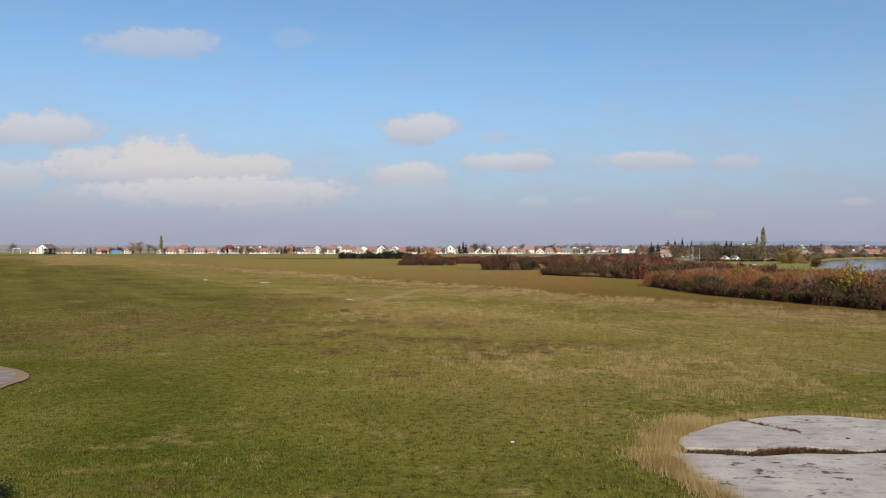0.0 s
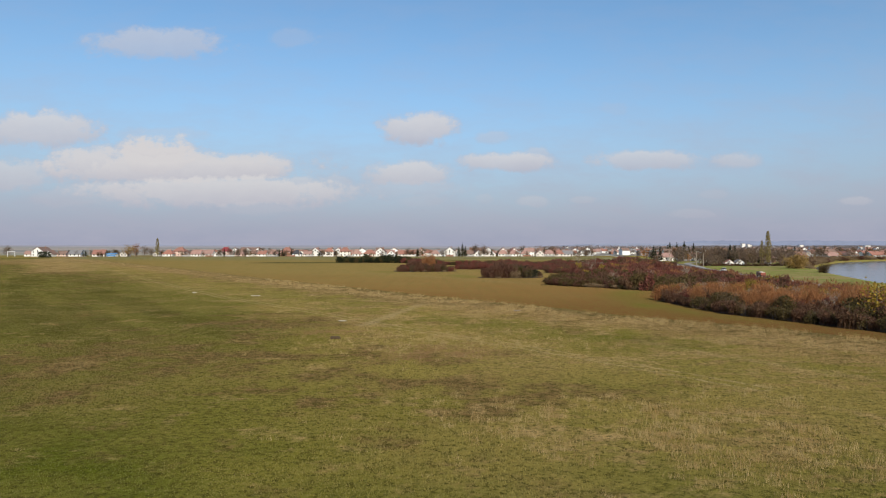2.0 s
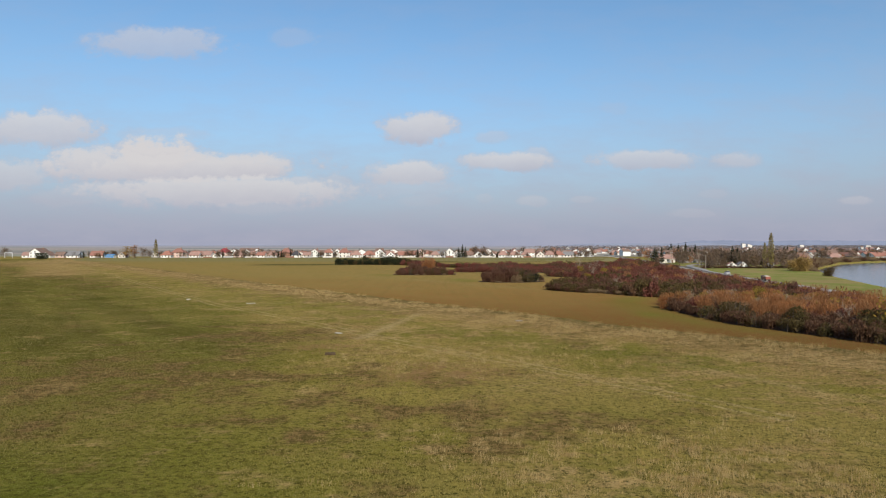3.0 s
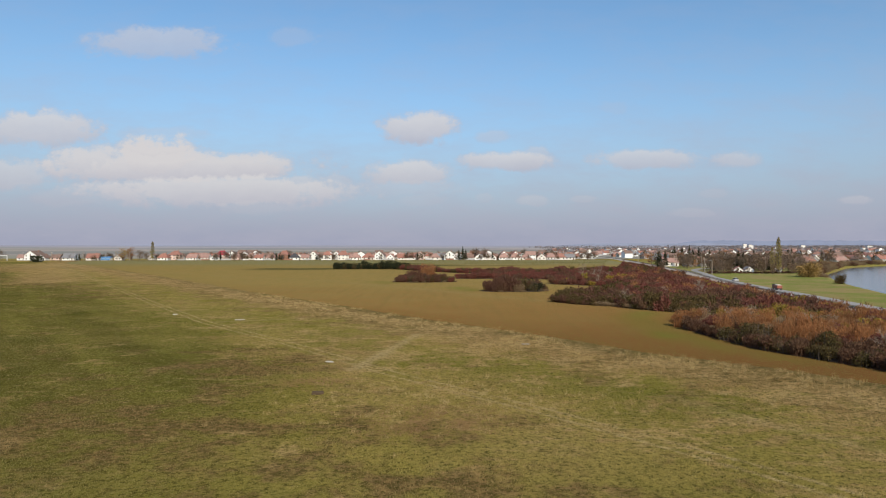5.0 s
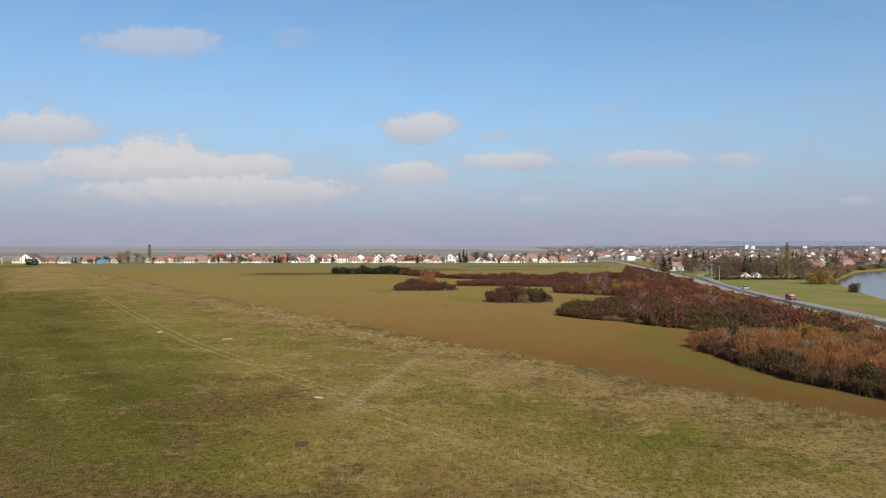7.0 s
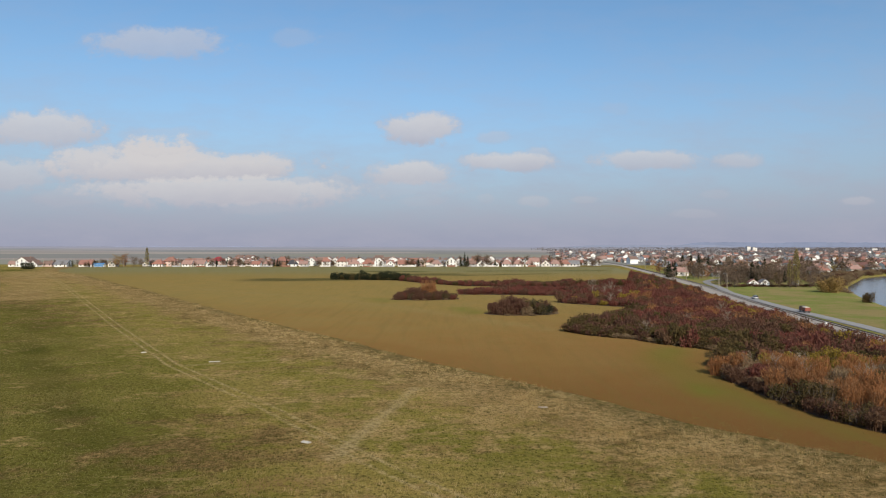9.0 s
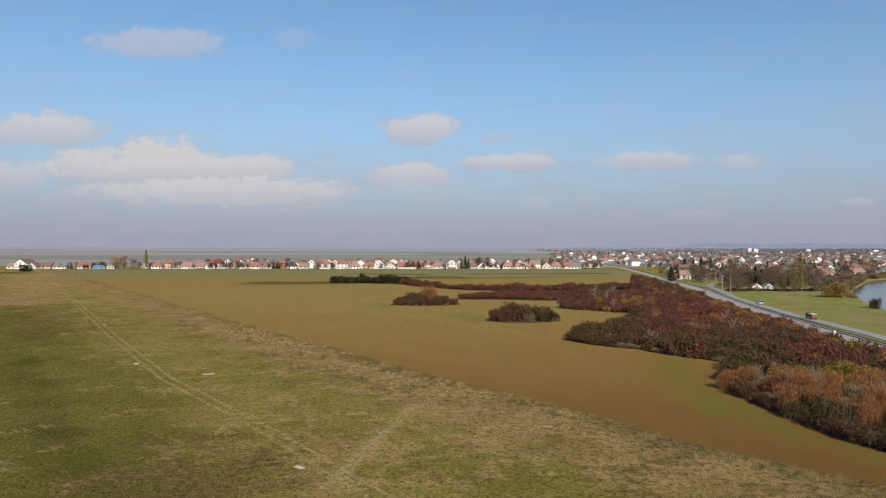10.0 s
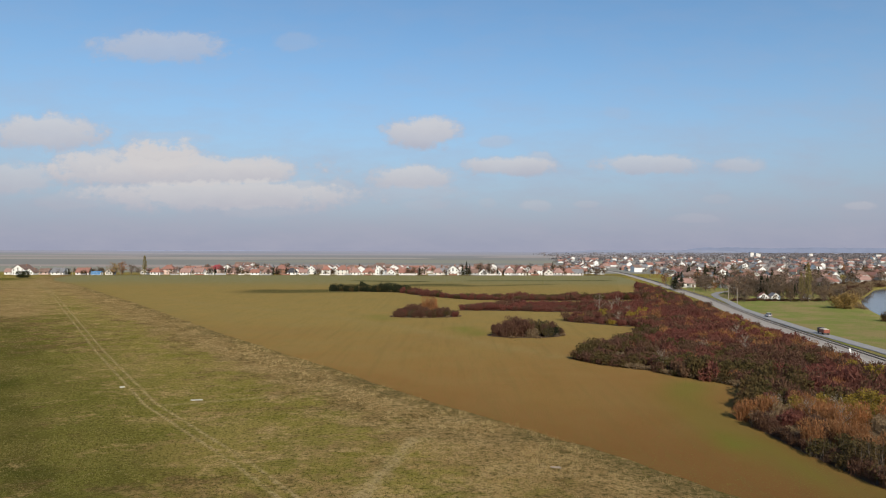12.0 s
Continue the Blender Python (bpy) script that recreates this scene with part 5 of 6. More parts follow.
# ---- village ----
def mat_roof(name, color):
    s = Shade(name)
    col = s.mix(s.ramp(s.noise(0.5, 4, 0.6), 0.4, 0.65, 0.0, 0.6), color, tuple(0.6 * c for c in color))
    col = s.mix(s.ramp(s.noise(4.0, 4, 0.7, (1, 1, 3)), 0.45, 0.7, 0.0, 0.35), col, tuple(0.5 * c for c in color))
    col = s.mix(s.math("MULTIPLY", s.each(), 0.5), col, tuple(0.55 * c + 0.03 for c in color))
    return s.done(col, 0.85, 0.2)


ROOFS = {"red": mat_roof("red_tiles", (0.340, 0.158, 0.118)), "brown": mat_roof("brown_tiles", (0.225, 0.145, 0.115)), "rose": mat_roof("faded_tiles", (0.370, 0.225, 0.185)),
         "crimson": mat_roof("crimson_sheet", (0.300, 0.045, 0.055)), "grey": mat_roof("grey_sheet", (0.220, 0.215, 0.220)), "dark": mat_roof("dark_tiles", (0.060, 0.058, 0.066)),
         "blue": mat_roof("blue_sheet", (0.110, 0.260, 0.480))}
WALLS = {"white": mat_plain("white_render", (0.780, 0.770, 0.740), 0.85, 0.15, 0.5, each=0.15), "cream": mat_plain("cream_render", (0.710, 0.670, 0.620), 0.85, 0.2, 0.5, each=0.2),
         "pink": mat_plain("pink_render", (0.640, 0.480, 0.420), 0.85, 0.2, 0.5, each=0.2), "greyish": mat_plain("grey_render", (0.420, 0.410, 0.400), 0.85, 0.25, 0.5, each=0.2),
         "brick": mat_plain("bare_brick", (0.300, 0.150, 0.100), 0.9, 0.3, 2.0, each=0.3)}
M_GLASS = mat_plain("window_glass", (0.035, 0.042, 0.050), 0.12, 0.1, 0.5, 0.5)
M_FRAME = mat_plain("window_frame", (0.550, 0.520, 0.480), 0.6, 0.15, 2.0)
M_DOOR = mat_plain("door_wood", (0.130, 0.075, 0.045), 0.6, 0.3, 2.0)
M_CHIMNEY = mat_plain("chimney_brick", (0.300, 0.170, 0.120), 0.9, 0.3, 2.0)


def pane_mesh(w, h):
    """A window: proud frame, recessed dark glass."""
    bm = bmesh.new()
    x, f = w / 2, 0.09
    outer = [bm.verts.new(p) for p in ((-x, -0.05, 0), (x, -0.05, 0), (x, -0.05, h), (-x, -0.05, h))]
    inner = [bm.verts.new(p) for p in ((-x + f, -0.05, f), (x - f, -0.05, f), (x - f, -0.05, h - f), (-x + f, -0.05, h - f))]
    back = [bm.verts.new(p) for p in ((-x + f, -0.01, f), (x - f, -0.01, f), (x - f, -0.01, h - f), (-x + f, -0.01, h - f))]
    wall = [bm.verts.new(p) for p in ((-x, 0.02, 0), (x, 0.02, 0), (x, 0.02, h), (-x, 0.02, h))]
    for i in range(4):
        j = (i + 1) % 4
        bm.faces.new((outer[i], outer[j], inner[j], inner[i]))
        bm.faces.new((inner[i], inner[j], back[j], back[i]))
        bm.faces.new((wall[i], wall[j], outer[j], outer[i]))
    bm.faces.new(back).material_index = 1
    me = bpy.data.meshes.new("window")
    bm.to_mesh(me)
    bm.free()
    me.materials.append(M_FRAME)
    me.materials.append(M_GLASS)
    return me


WINDOW = pane_mesh(1.3, 1.4)


def house(w, d, hw, hr, form, roof, wall, label, chimney=True, storeys=1, name="house", category="house", group="village houses"):
    """A house on its base, front towards -y. form: gable (ridge runs back), long (ridge runs across), hip."""
    root = new(name)
    x, y = w / 2, d / 2
    if form == "gable":
        v = [(-x, -y, -0.3), (x, -y, -0.3), (x, y, -0.3), (-x, y, -0.3), (-x, -y, hw), (x, -y, hw), (x, y, hw), (-x, y, hw), (0, -y, hw + hr), (0, y, hw + hr)]
        f = [(0, 1, 5, 8, 4), (2, 3, 7, 9, 6), (1, 2, 6, 5), (3, 0, 4, 7)]
        over, k = 0.5, hr / x
        rows = [(-x - over, hw - over * k), (0, hw + hr), (x + over, hw - over * k)]
        rv = [(px, py, pz + dz) for dz in (0.03, 0.25) for py in (-y - 0.45, y + 0.45) for px, pz in rows]
    elif form == "long":
        v = [(-x, -y, -0.3), (x, -y, -0.3), (x, y, -0.3), (-x, y, -0.3), (-x, -y, hw), (x, -y, hw), (x, y, hw), (-x, y, hw), (-x, 0, hw + hr), (x, 0, hw + hr)]
        f = [(0, 1, 5, 4), (2, 3, 7, 6), (1, 2, 6, 9, 5), (3, 0, 4, 8, 7)]
        over, k = 0.5, hr / y
        rows = [(-y - over, hw - over * k), (0, hw + hr), (y + over, hw - over * k)]
        rv = [(px, py, pz + dz) for dz in (0.03, 0.25) for px in (x + 0.45, -x - 0.45) for py, pz in rows]
    else:
        v = [(-x, -y, -0.3), (x, -y, -0.3), (x, y, -0.3), (-x, y, -0.3), (-x, -y, hw), (x, -y, hw), (x, y, hw), (-x, y, hw)]
        f = [(0, 1, 5, 4), (1, 2, 6, 5), (2, 3, 7, 6), (3, 0, 4, 7)]
        rv = None
    quick("wall", v, f, WALLS[wall], root)
    if rv is not None:
        rf = [(0, 1, 4, 3), (1, 2, 5, 4), (6, 9, 10, 7), (7, 10, 11, 8), (0, 6, 7, 1), (1, 7, 8, 2), (3, 4, 10, 9), (4, 5, 11, 10), (0, 3, 9, 6), (2, 8, 11, 5)]
    else:
        o = 0.55
        r2 = max(0.3, x - y * 0.8)
        rv = [(-x - o, -y - o, hw - 0.1), (x + o, -y - o, hw - 0.1), (x + o, y + o, hw - 0.1), (-x - o, y + o, hw - 0.1),
              (-x - o, -y - o, hw + 0.12), (x + o, -y - o, hw + 0.12), (x + o, y + o, hw + 0.12), (-x - o, y + o, hw + 0.12), (-r2, 0, hw + hr), (r2, 0, hw + hr)]
        rf = [(3, 2, 1, 0), (0, 1, 5, 4), (1, 2, 6, 5), (2, 3, 7, 6), (3, 0, 4, 7), (4, 5, 9, 8), (5, 6, 9), (6, 7, 8, 9), (7, 4, 8)]
    quick("roof", rv, rf, ROOFS[roof], root)
    n = max(2, int(w / 3.3))
    for s in range(storeys):
        for k in range(n):
            if s == 0 and k == n - 1 and n > 2:
                part("door", box_bm(-0.5, 0.5, -0.06, 0.02, 0, 2.1, 0.02), M_DOOR, root).location = ((k + 0.5) * w / n - x, -y, 0)
                continue
            ob = new("window", WINDOW)
            ob.parent = root
            ob.location = ((k + 0.5) * w / n - x, -y, 0.95 + 2.9 * s)
    if form == "gable" and hr > 2.2:
        ob = new("window", WINDOW)
        ob.parent = root
        ob.location = (0, -y, hw + 0.35)
    for k in range(2):
        ob = new("window", WINDOW)
        ob.parent = root
        ob.matrix_basis = pose(-x, (k - 0.5) * d * 0.45, 0.95, 0, 0, -90)
    if chimney:
        cx, cy = (x * 0.35, y * 0.2)
        part("chimney", box_bm(cx - 0.3, cx + 0.3, cy - 0.3, cy + 0.3, hw + 0.2, hw + hr + 0.9, 0.03), M_CHIMNEY, root)
    return tagged(root, label, category, group)


ROOF_WORDS = {"red": "red tiled", "brown": "brown tiled", "rose": "faded red tiled", "crimson": "crimson sheet", "grey": "grey", "dark": "dark", "blue": "blue sheet"}
WALL_WORDS = {"white": "white", "cream": "cream", "pink": "pinkish", "greyish": "grey", "brick": "bare brick"}


def words(wall, roof, form, storeys):
    shape = {"gable": "gable end", "long": "long front", "hip": "hipped roof"}[form]
    return f"{'two storey' if storeys > 1 else 'low'} {WALL_WORDS[wall]} village house, {shape}, {ROOF_WORDS[roof]} roof"


# front row along the lane: middle, width, back from the lane, storeys, form, roof, wall
FRONT = [
    (-407, 13, 4, 2, "gable", "brown", "white"), (-398, 8, 6, 1, "gable", "brown", "white"), (-389, 9, 12, 1, "long", "brown", "pink"), (-372, 12, 4, 1, "long", "grey", "white"),
    (-350, 12, 5, 1, "long", "red", "cream"), (-326, 7, 6, 1, "gable", "rose", "cream"), (-283, 10, 4, 1, "hip", "red", "white"),
    (-275, 12, 12, 2, "hip", "red", "pink"), (-255, 10, 4, 1, "long", "rose", "white"), (-244, 11, 6, 1, "long", "rose", "white"), (-232, 11, 22, 2, "hip", "crimson", "pink"),
    (-232, 9, 3, 1, "gable", "rose", "white"), (-188.5, 8.5, 3, 1, "long", "red", "white"), (-177.5, 9, 4, 1, "hip", "rose", "cream"), (-168, 11, 20, 2, "hip", "red", "brick"),
    (-154, 9, 4, 1, "hip", "dark", "white"), (-143, 8, 6, 1, "long", "rose", "cream"), (-138, 9, 22, 2, "gable", "rose", "white"), (-121, 8.5, 4, 2, "hip", "red", "cream"),
    (-113.5, 9, 15, 2, "gable", "rose", "white"), (-105, 11, 3, 2, "hip", "red", "cream"), (-93, 10, 4, 1, "hip", "rose", "white"), (-80, 12, 5, 1, "hip", "red", "cream"),
    (-68, 9.5, 4, 2, "gable", "brown", "white"), (-57.5, 8, 5, 1, "gable", "rose", "white"), (-45, 10, 4, 1, "long", "red", "cream"), (-28, 8, 14, 2, "gable", "rose", "pink"),
    (-12, 9, 5, 1, "hip", "rose", "cream"), (2.5, 11, 5, 2, "gable", "grey", "white"), (23, 9, 9, 1, "long", "brown", "greyish"), (33, 9, 5, 1, "gable", "brown", "white"),
    (47, 7, 4, 1, "gable", "red", "white"), (58.5, 10, 4, 1, "hip", "rose", "white"), (59, 9, 16, 2, "gable", "rose", "white"), (70, 10, 4, 1, "hip", "rose", "white"),
    (71, 9, 17, 2, "gable", "red", "white"), (86, 10, 7, 2, "long", "rose", "white"), (97, 9, 6, 1, "gable", "rose", "cream"), (107, 10, 4, 1, "hip", "rose", "white"),
    (117, 9.5, 4, 1, "hip", "red", "cream"), (127, 10, 5, 1, "long", "grey", "white"), (81, 8, 5, 1, "hip", "rose", "cream"), (-36, 8, 5, 1, "hip", "red", "white"), (-201, 9, 16, 1, "hip", "rose", "cream"),
    (-215, 10, 18, 1, "long", "rose", "pink"), (-420, 9, 10, 1, "long", "rose", "white")]


def lane_y(x):
    return float(np.interp(x, [-470, -352, -268, -130, 2, 100, 172], [672, 679, 689, 697, 703, 709, 716]))


for x, w, back, st, form, roof, wall in FRONT:
    hw, d = (2.5 if st == 1 else 5.0), w * (1.1 if form == "gable" else 0.85)
    hr = (0.42 if form == "gable" else 0.46) * w if form != "long" else 0.40 * d
    h = house(w, d, hw, min(hr, 4.4), form, roof, wall, words(wall, roof, form, st), storeys=st)
    at(h, x, lane_y(x) + 4 + back + d / 2, 0, float(rng.uniform(-7, 7)))
shed = house(11, 6, 2.8, 1.3, "long", "blue", "white", "long shed with a bright blue sheet roof and blue front", False, name="shed", category="shed", group="sheds")
at(shed, -336, 690, 0, 0, 0.85)
part("front_panel", box_bm(-5.3, 5.3, -3.12, -3.02, 0.3, 2.2), ROOFS["blue"], shed, "blue sheet front")

# garden walls along the lane
for k in range(20):
    x = -262 + 20.4 * k + float(rng.uniform(-2, 2))
    ln, tall = float(rng.uniform(2.5, 5.2)), float(rng.uniform(1.0, 1.7))
    wl = new("garden_wall")
    mat = WALLS[("greyish", "brick", "greyish", "cream")[k % 4]]
    part("wall", box_bm(-ln, ln, -0.12, 0.12, -0.1, tall, 0.02), mat, wl)
    part("coping", box_bm(-ln - 0.05, ln + 0.05, -0.17, 0.17, tall + 0.003, tall + 0.09, 0.01), M_CONCRETE, wl)
    tagged(wl, "low pale rendered garden wall in front of a house", "garden wall", "garden walls along the lane")
    wl.matrix_basis = pose(x, lane_y(x) + 3.6, 0, 0, 0, 3)

# houses further back, alike ones share their meshes
protos = []
for k, (w, d, st, form, roof, wall) in enumerate([
        (9, 11, 1, "gable", "red", "white"), (11, 9, 1, "long", "rose", "cream"), (10, 10, 1, "hip", "red", "cream"), (9, 12, 1, "gable", "rose", "greyish"),
        (12, 9, 1, "hip", "brown", "greyish"), (8, 10, 1, "gable", "brown", "greyish"), (14, 8, 1, "long", "red", "greyish"), (10, 9, 2, "long", "brown", "white"),
        (11, 8, 1, "hip", "rose", "brick"), (9, 9, 1, "gable", "grey", "white")]):
    h = house(w, d, 2.9 if st == 1 else 5.6, 3.2 if form != "long" else 2.8, form, roof, wall, words(wall, roof, form, st), storeys=st)
    protos.append(h)
taken = [(x, lane_y(x) + 4 + back + w / 2) for x, w, back, st, form, roof, wall in FRONT]
used = set()


def put_house(x, y, turn, z=0.0, which=None, s=1.0):
    k = int(rng.integers(0, len(protos))) if which is None else which
    if k in used:
        again(protos[k], x, y, z, turn, s)
    else:
        used.add(k)
        at(protos[k], x, y, z, turn, s)
    taken.append((x, y))


def free(x, y, gap):
    return all((x - a) ** 2 + (y - b) ** 2 > gap * gap for a, b in taken)


def rise(x, y):
    return 12.0 * float(smooth01((math.hypot(x, y) - 1500) / 3300)) * 0.9


far_houses = {}


def far_house(x, y, turn, z):
    """A house of the far town, walls and roof joined with its like."""
    a = radians(turn)
    c, sn = math.cos(a), math.sin(a)
    for child in protos[int(rng.integers(0, len(protos)))].children:
        if child.name.startswith(("wall", "roof")):
            co = np.empty(len(child.data.vertices) * 3, np.float32)
            child.data.vertices.foreach_get("co", co)
            v = co.reshape(-1, 3) @ np.array([[c, sn, 0], [-sn, c, 0], [0, 0, 1]]) + (x, y, z)
            vs, fs = far_houses.setdefault(child.data.materials[0].name, ([], []))
            fs += [tuple(i + len(vs) for i in p.vertices) for p in child.data.polygons]
            vs += list(v)
    taken.append((x, y))


# by the road bend
for x, y, turn, k in ((160, 512, 8, 1), (176, 512, 10, 5), (186, 500, 25, 0), (161.0, 398, -12, 0), (166.8, 398, 0, 9), (180, 560, 0, 7), (200, 540, -15, 1), (215, 470, 10, 8)):
    put_house(x, y, turn, 0, k, 0.52 if y == 398 else 1.0)
hut = house(3.4, 2.6, 1.9, 0.6, "long", "grey", "white", "small white hut with a flat grey roof among shrubs", False, name="hut", category="hut", group="sheds")
at(hut, 181, 394)
# second and third row of the village, then the wide part beyond the railway
tries = 0
while len(taken) < 46 + 9 + 150 and tries < 6000:
    tries += 1
    x = float(rng.uniform(-300, 160))
    y = lane_y(x) + float(24 + 190 * rng.random() ** 1.3)
    if free(x, y, 11.5):
        put_house(x, y, float(rng.choice([0, 90, 180, 270]) + rng.uniform(-8, 8)))
tries = 0
while len(taken) < 46 + 9 + 150 + 320 and tries < 12000:
    tries += 1
    y = float(530 + 1500 * rng.random() ** 1.7)
    left = float(np.interp(y, [430, 740, 870, 1100, 2000], [150, 200, 160, 150, 120]))
    left = max(left, 0.145 * y)
    right = float(bank_x(y)) - 40 if y < 640 else y * 0.68
    if y < 640:
        right = min(right, float(bank_x(y)) - 45)
    x = float(rng.uniform(left + 12, max(right, left + 20)))
    if dist_line(np.array([x]), np.array([y]), ROAD)[0] > 13 and dist_line(np.array([x]), np.array([y]), RAIL)[0] > 13 and free(x, y, 13.5):
        turn = float(rng.choice([0, 90, 180, 270]) + 12 + rng.uniform(-8, 8))
        if y < 660:
            put_house(x, y, turn, rise(x, y))
        else:
            far_house(x, y, turn, rise(x, y))
for mat_name, (vs, fs) in far_houses.items():
    tagged(quick("town_houses", vs, fs, bpy.data.materials[mat_name]), "low houses of the far town with tiled roofs", "houses", kind="stuff")

# ---- trees of the village ----
kinds = [
    make_tree("tree", "broad", 9.0, M_BROWNTREE, M_BARK, "leafless brown garden tree between the houses", group="village trees", seed=31),
    make_tree("tree", "broad", 8.0, M_BROWNTREE, M_BARK, "round brown autumn tree between the houses", group="village trees", seed=32),
    make_tree("tree", "broad", 7.5, M_OLIVE, M_BARK, "olive green garden tree between the houses", group="village trees", seed=33),
    make_tree("tree", "broad", 8.0, M_RUST, M_BARK, "rust orange autumn tree between the houses", group="village trees", seed=34),
    make_tree("conifer", "conifer", 11.0, M_DARKGREEN, M_BARK, "dark green conifer between the houses", group="village conifers", seed=35),
    make_tree("tree", "bare", 9.0, M_BROWNTREE, M_BARK, "bare twiggy tree between the houses", group="village trees", seed=36)]
fresh = set()


def put_tree(k, x, y, s=1.0, tall=None, z=0.0):
    if k in fresh:
        again(kinds[k], x, y, z, float(rng.uniform(0, 360)), s, tall)
    else:
        fresh.add(k)
        at(kinds[k], x, y, z, float(rng.uniform(0, 360)), s, tall)


# those that can be told apart: kind, x, y, size
for k, x, y, s in ((3, -316, 700, 1.5), (1, 156.5, 387, 0.36), (0, 162, 386, 0.33), (1, 166, 387, 0.33), (0, -306, 696, 1.1), (1, -300, 698, 0.95), (4, -366, 690, 0.55), (4, -363, 690, 0.6), (2, -341, 689, 0.75), (0, -438, 684, 1.1),
                   (0, -222, 701, 0.9), (1, -213, 702, 1.0), (0, -206, 703, 0.9), (2, -198, 704, 0.8), (4, -172, 706, 0.6), (4, -160, 708, 0.75), (4, -131, 704, 0.6), (1, -128, 706, 0.8),
                   (2, -40, 708, 1.1), (2, -35, 709, 1.0), (4, -30, 709, 0.75), (2, -25, 710, 0.95), (4, 12, 710, 0.95), (4, 16, 712, 1.25), (4, 19, 711, 1.0), (0, 30, 722, 1.3), (1, 39, 722, 1.35),
                   (3, 27, 730, 1.1), (0, 80, 728, 1.2), (1, 92, 726, 1.0), (0, 112, 730, 1.2), (5, 136, 722, 1.3), (0, 142, 716, 1.1), (5, 147, 718, 1.3), (1, 152, 724, 1.1),
                   (4, 153, 498, 1.0), (4, 141, 474, 1.0), (4, 143.5, 478, 0.85), (0, 140, 462, 0.6), (3, 150, 520, 1.1), (1, 142, 480, 0.9), (0, 149, 404, 1.05), (5, 145, 400, 1.1), (1, 153, 408, 0.95), (5, 157, 416, 1.1), (0, 164, 420, 1.2),
                   (0, 172, 415, 1.0), (1, 178, 417, 0.9), (4, 176, 425, 1.05), (0, 195, 417, 0.9), (1, 200, 412, 0.7), (0, 170, 376, 0.55), (1, 170, 386, 0.5), (0, 153, 387, 0.45), (1, 181, 378, 0.6), (0, 143, 378, 0.5), (1, 166, 379, 0.7), (0, 177, 384, 0.75), (1, 146, 384, 0.7), (2, 169, 386, 0.8), (0, 184, 382, 0.5),
                   (4, 186, 560, 1.25), (4, 194, 566, 1.35), (4, 190, 590, 1.3), (4, 205, 575, 1.2), (0, 168, 440, 1.0), (5, 176, 450, 1.1), (1, 188, 445, 1.0), (0, 160, 432, 0.8), (5, 152, 424, 0.9)):
    put_tree(k, x, y, s)
at(make_tree("tree", "broad", 12.0, M_WILLOW, M_BARK, "broad golden brown autumn tree beside the blue shed", group="village trees", seed=71), -321, 692, 0, 0, 1.15, 0.95)
n_done = 0
while n_done < 125:
    x = float(rng.uniform(-400, 150))
    y = lane_y(x) + float(rng.uniform(5.5, 30))
    if free(x, y, 4.6):
        put_tree(int(rng.choice([0, 1, 2, 4, 5], p=[0.3, 0.27, 0.18, 0.13, 0.12])), x, y, float(rng.uniform(0.5, 0.85)))
        n_done += 1
n_done = 0
while n_done < 90:
    x = float(rng.uniform(-300, 165))
    y = lane_y(x) + float(rng.uniform(20, 200))
    if free(x, y, 6.0):
        put_tree(int(rng.choice([0, 1, 2, 3, 4, 5], p=[0.3, 0.25, 0.14, 0.1, 0.11, 0.1])), x, y, float(rng.uniform(0.55, 0.95)))
        n_done += 1
n_done = 0
while n_done < 60:
    y = float(rng.uniform(392, 540))
    x = float(rng.uniform(np.interp(y, [400, 540], [142, 172]), np.interp(y, [400, 440, 540], [205, 222, 270])))
    if free(x, y, 5.0) and dist_line(np.array([x]), np.array([y]), ROAD)[0] > 7 and not (y < 515 and 0.335 < x / (y - 42) < 0.405):
        put_tree(int(rng.choice([0, 1, 2, 5, 4], p=[0.36, 0.28, 0.08, 0.16, 0.12])), x, y, float(rng.uniform(0.5, 0.85)))
        n_done += 1
# woods colour paled so that distance haze is painted in
M_HAZEWOOD = mat_leaf("far_woods", (0.240, 0.210, 0.205), (0.260, 0.220, 0.205), (0.290, 0.250, 0.230), 0.004)
far_trees = {}


def far_tree(k, x, y, s, z):
    """A tree of the far town, joined into one mesh with its like."""
    for child in kinds[k].children:
        if child.name.startswith("crown"):
            me = child.data
            co = np.empty(len(me.vertices) * 3, np.float32)
            me.vertices.foreach_get("co", co)
            quads = co.reshape(-1, 4, 3)[::3] * (s, s, s)
            mid = quads.mean(axis=1, keepdims=True)
            quads = mid + (quads - mid) * 1.6
            a = float(rng.uniform(0, 2 * np.pi))
            c, sn = math.cos(a), math.sin(a)
            v = quads.reshape(-1, 3) @ np.array([[c, sn, 0], [-sn, c, 0], [0, 0, 1]]) + (x, y, z)
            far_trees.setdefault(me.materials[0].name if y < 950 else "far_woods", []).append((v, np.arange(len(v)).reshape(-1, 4)))


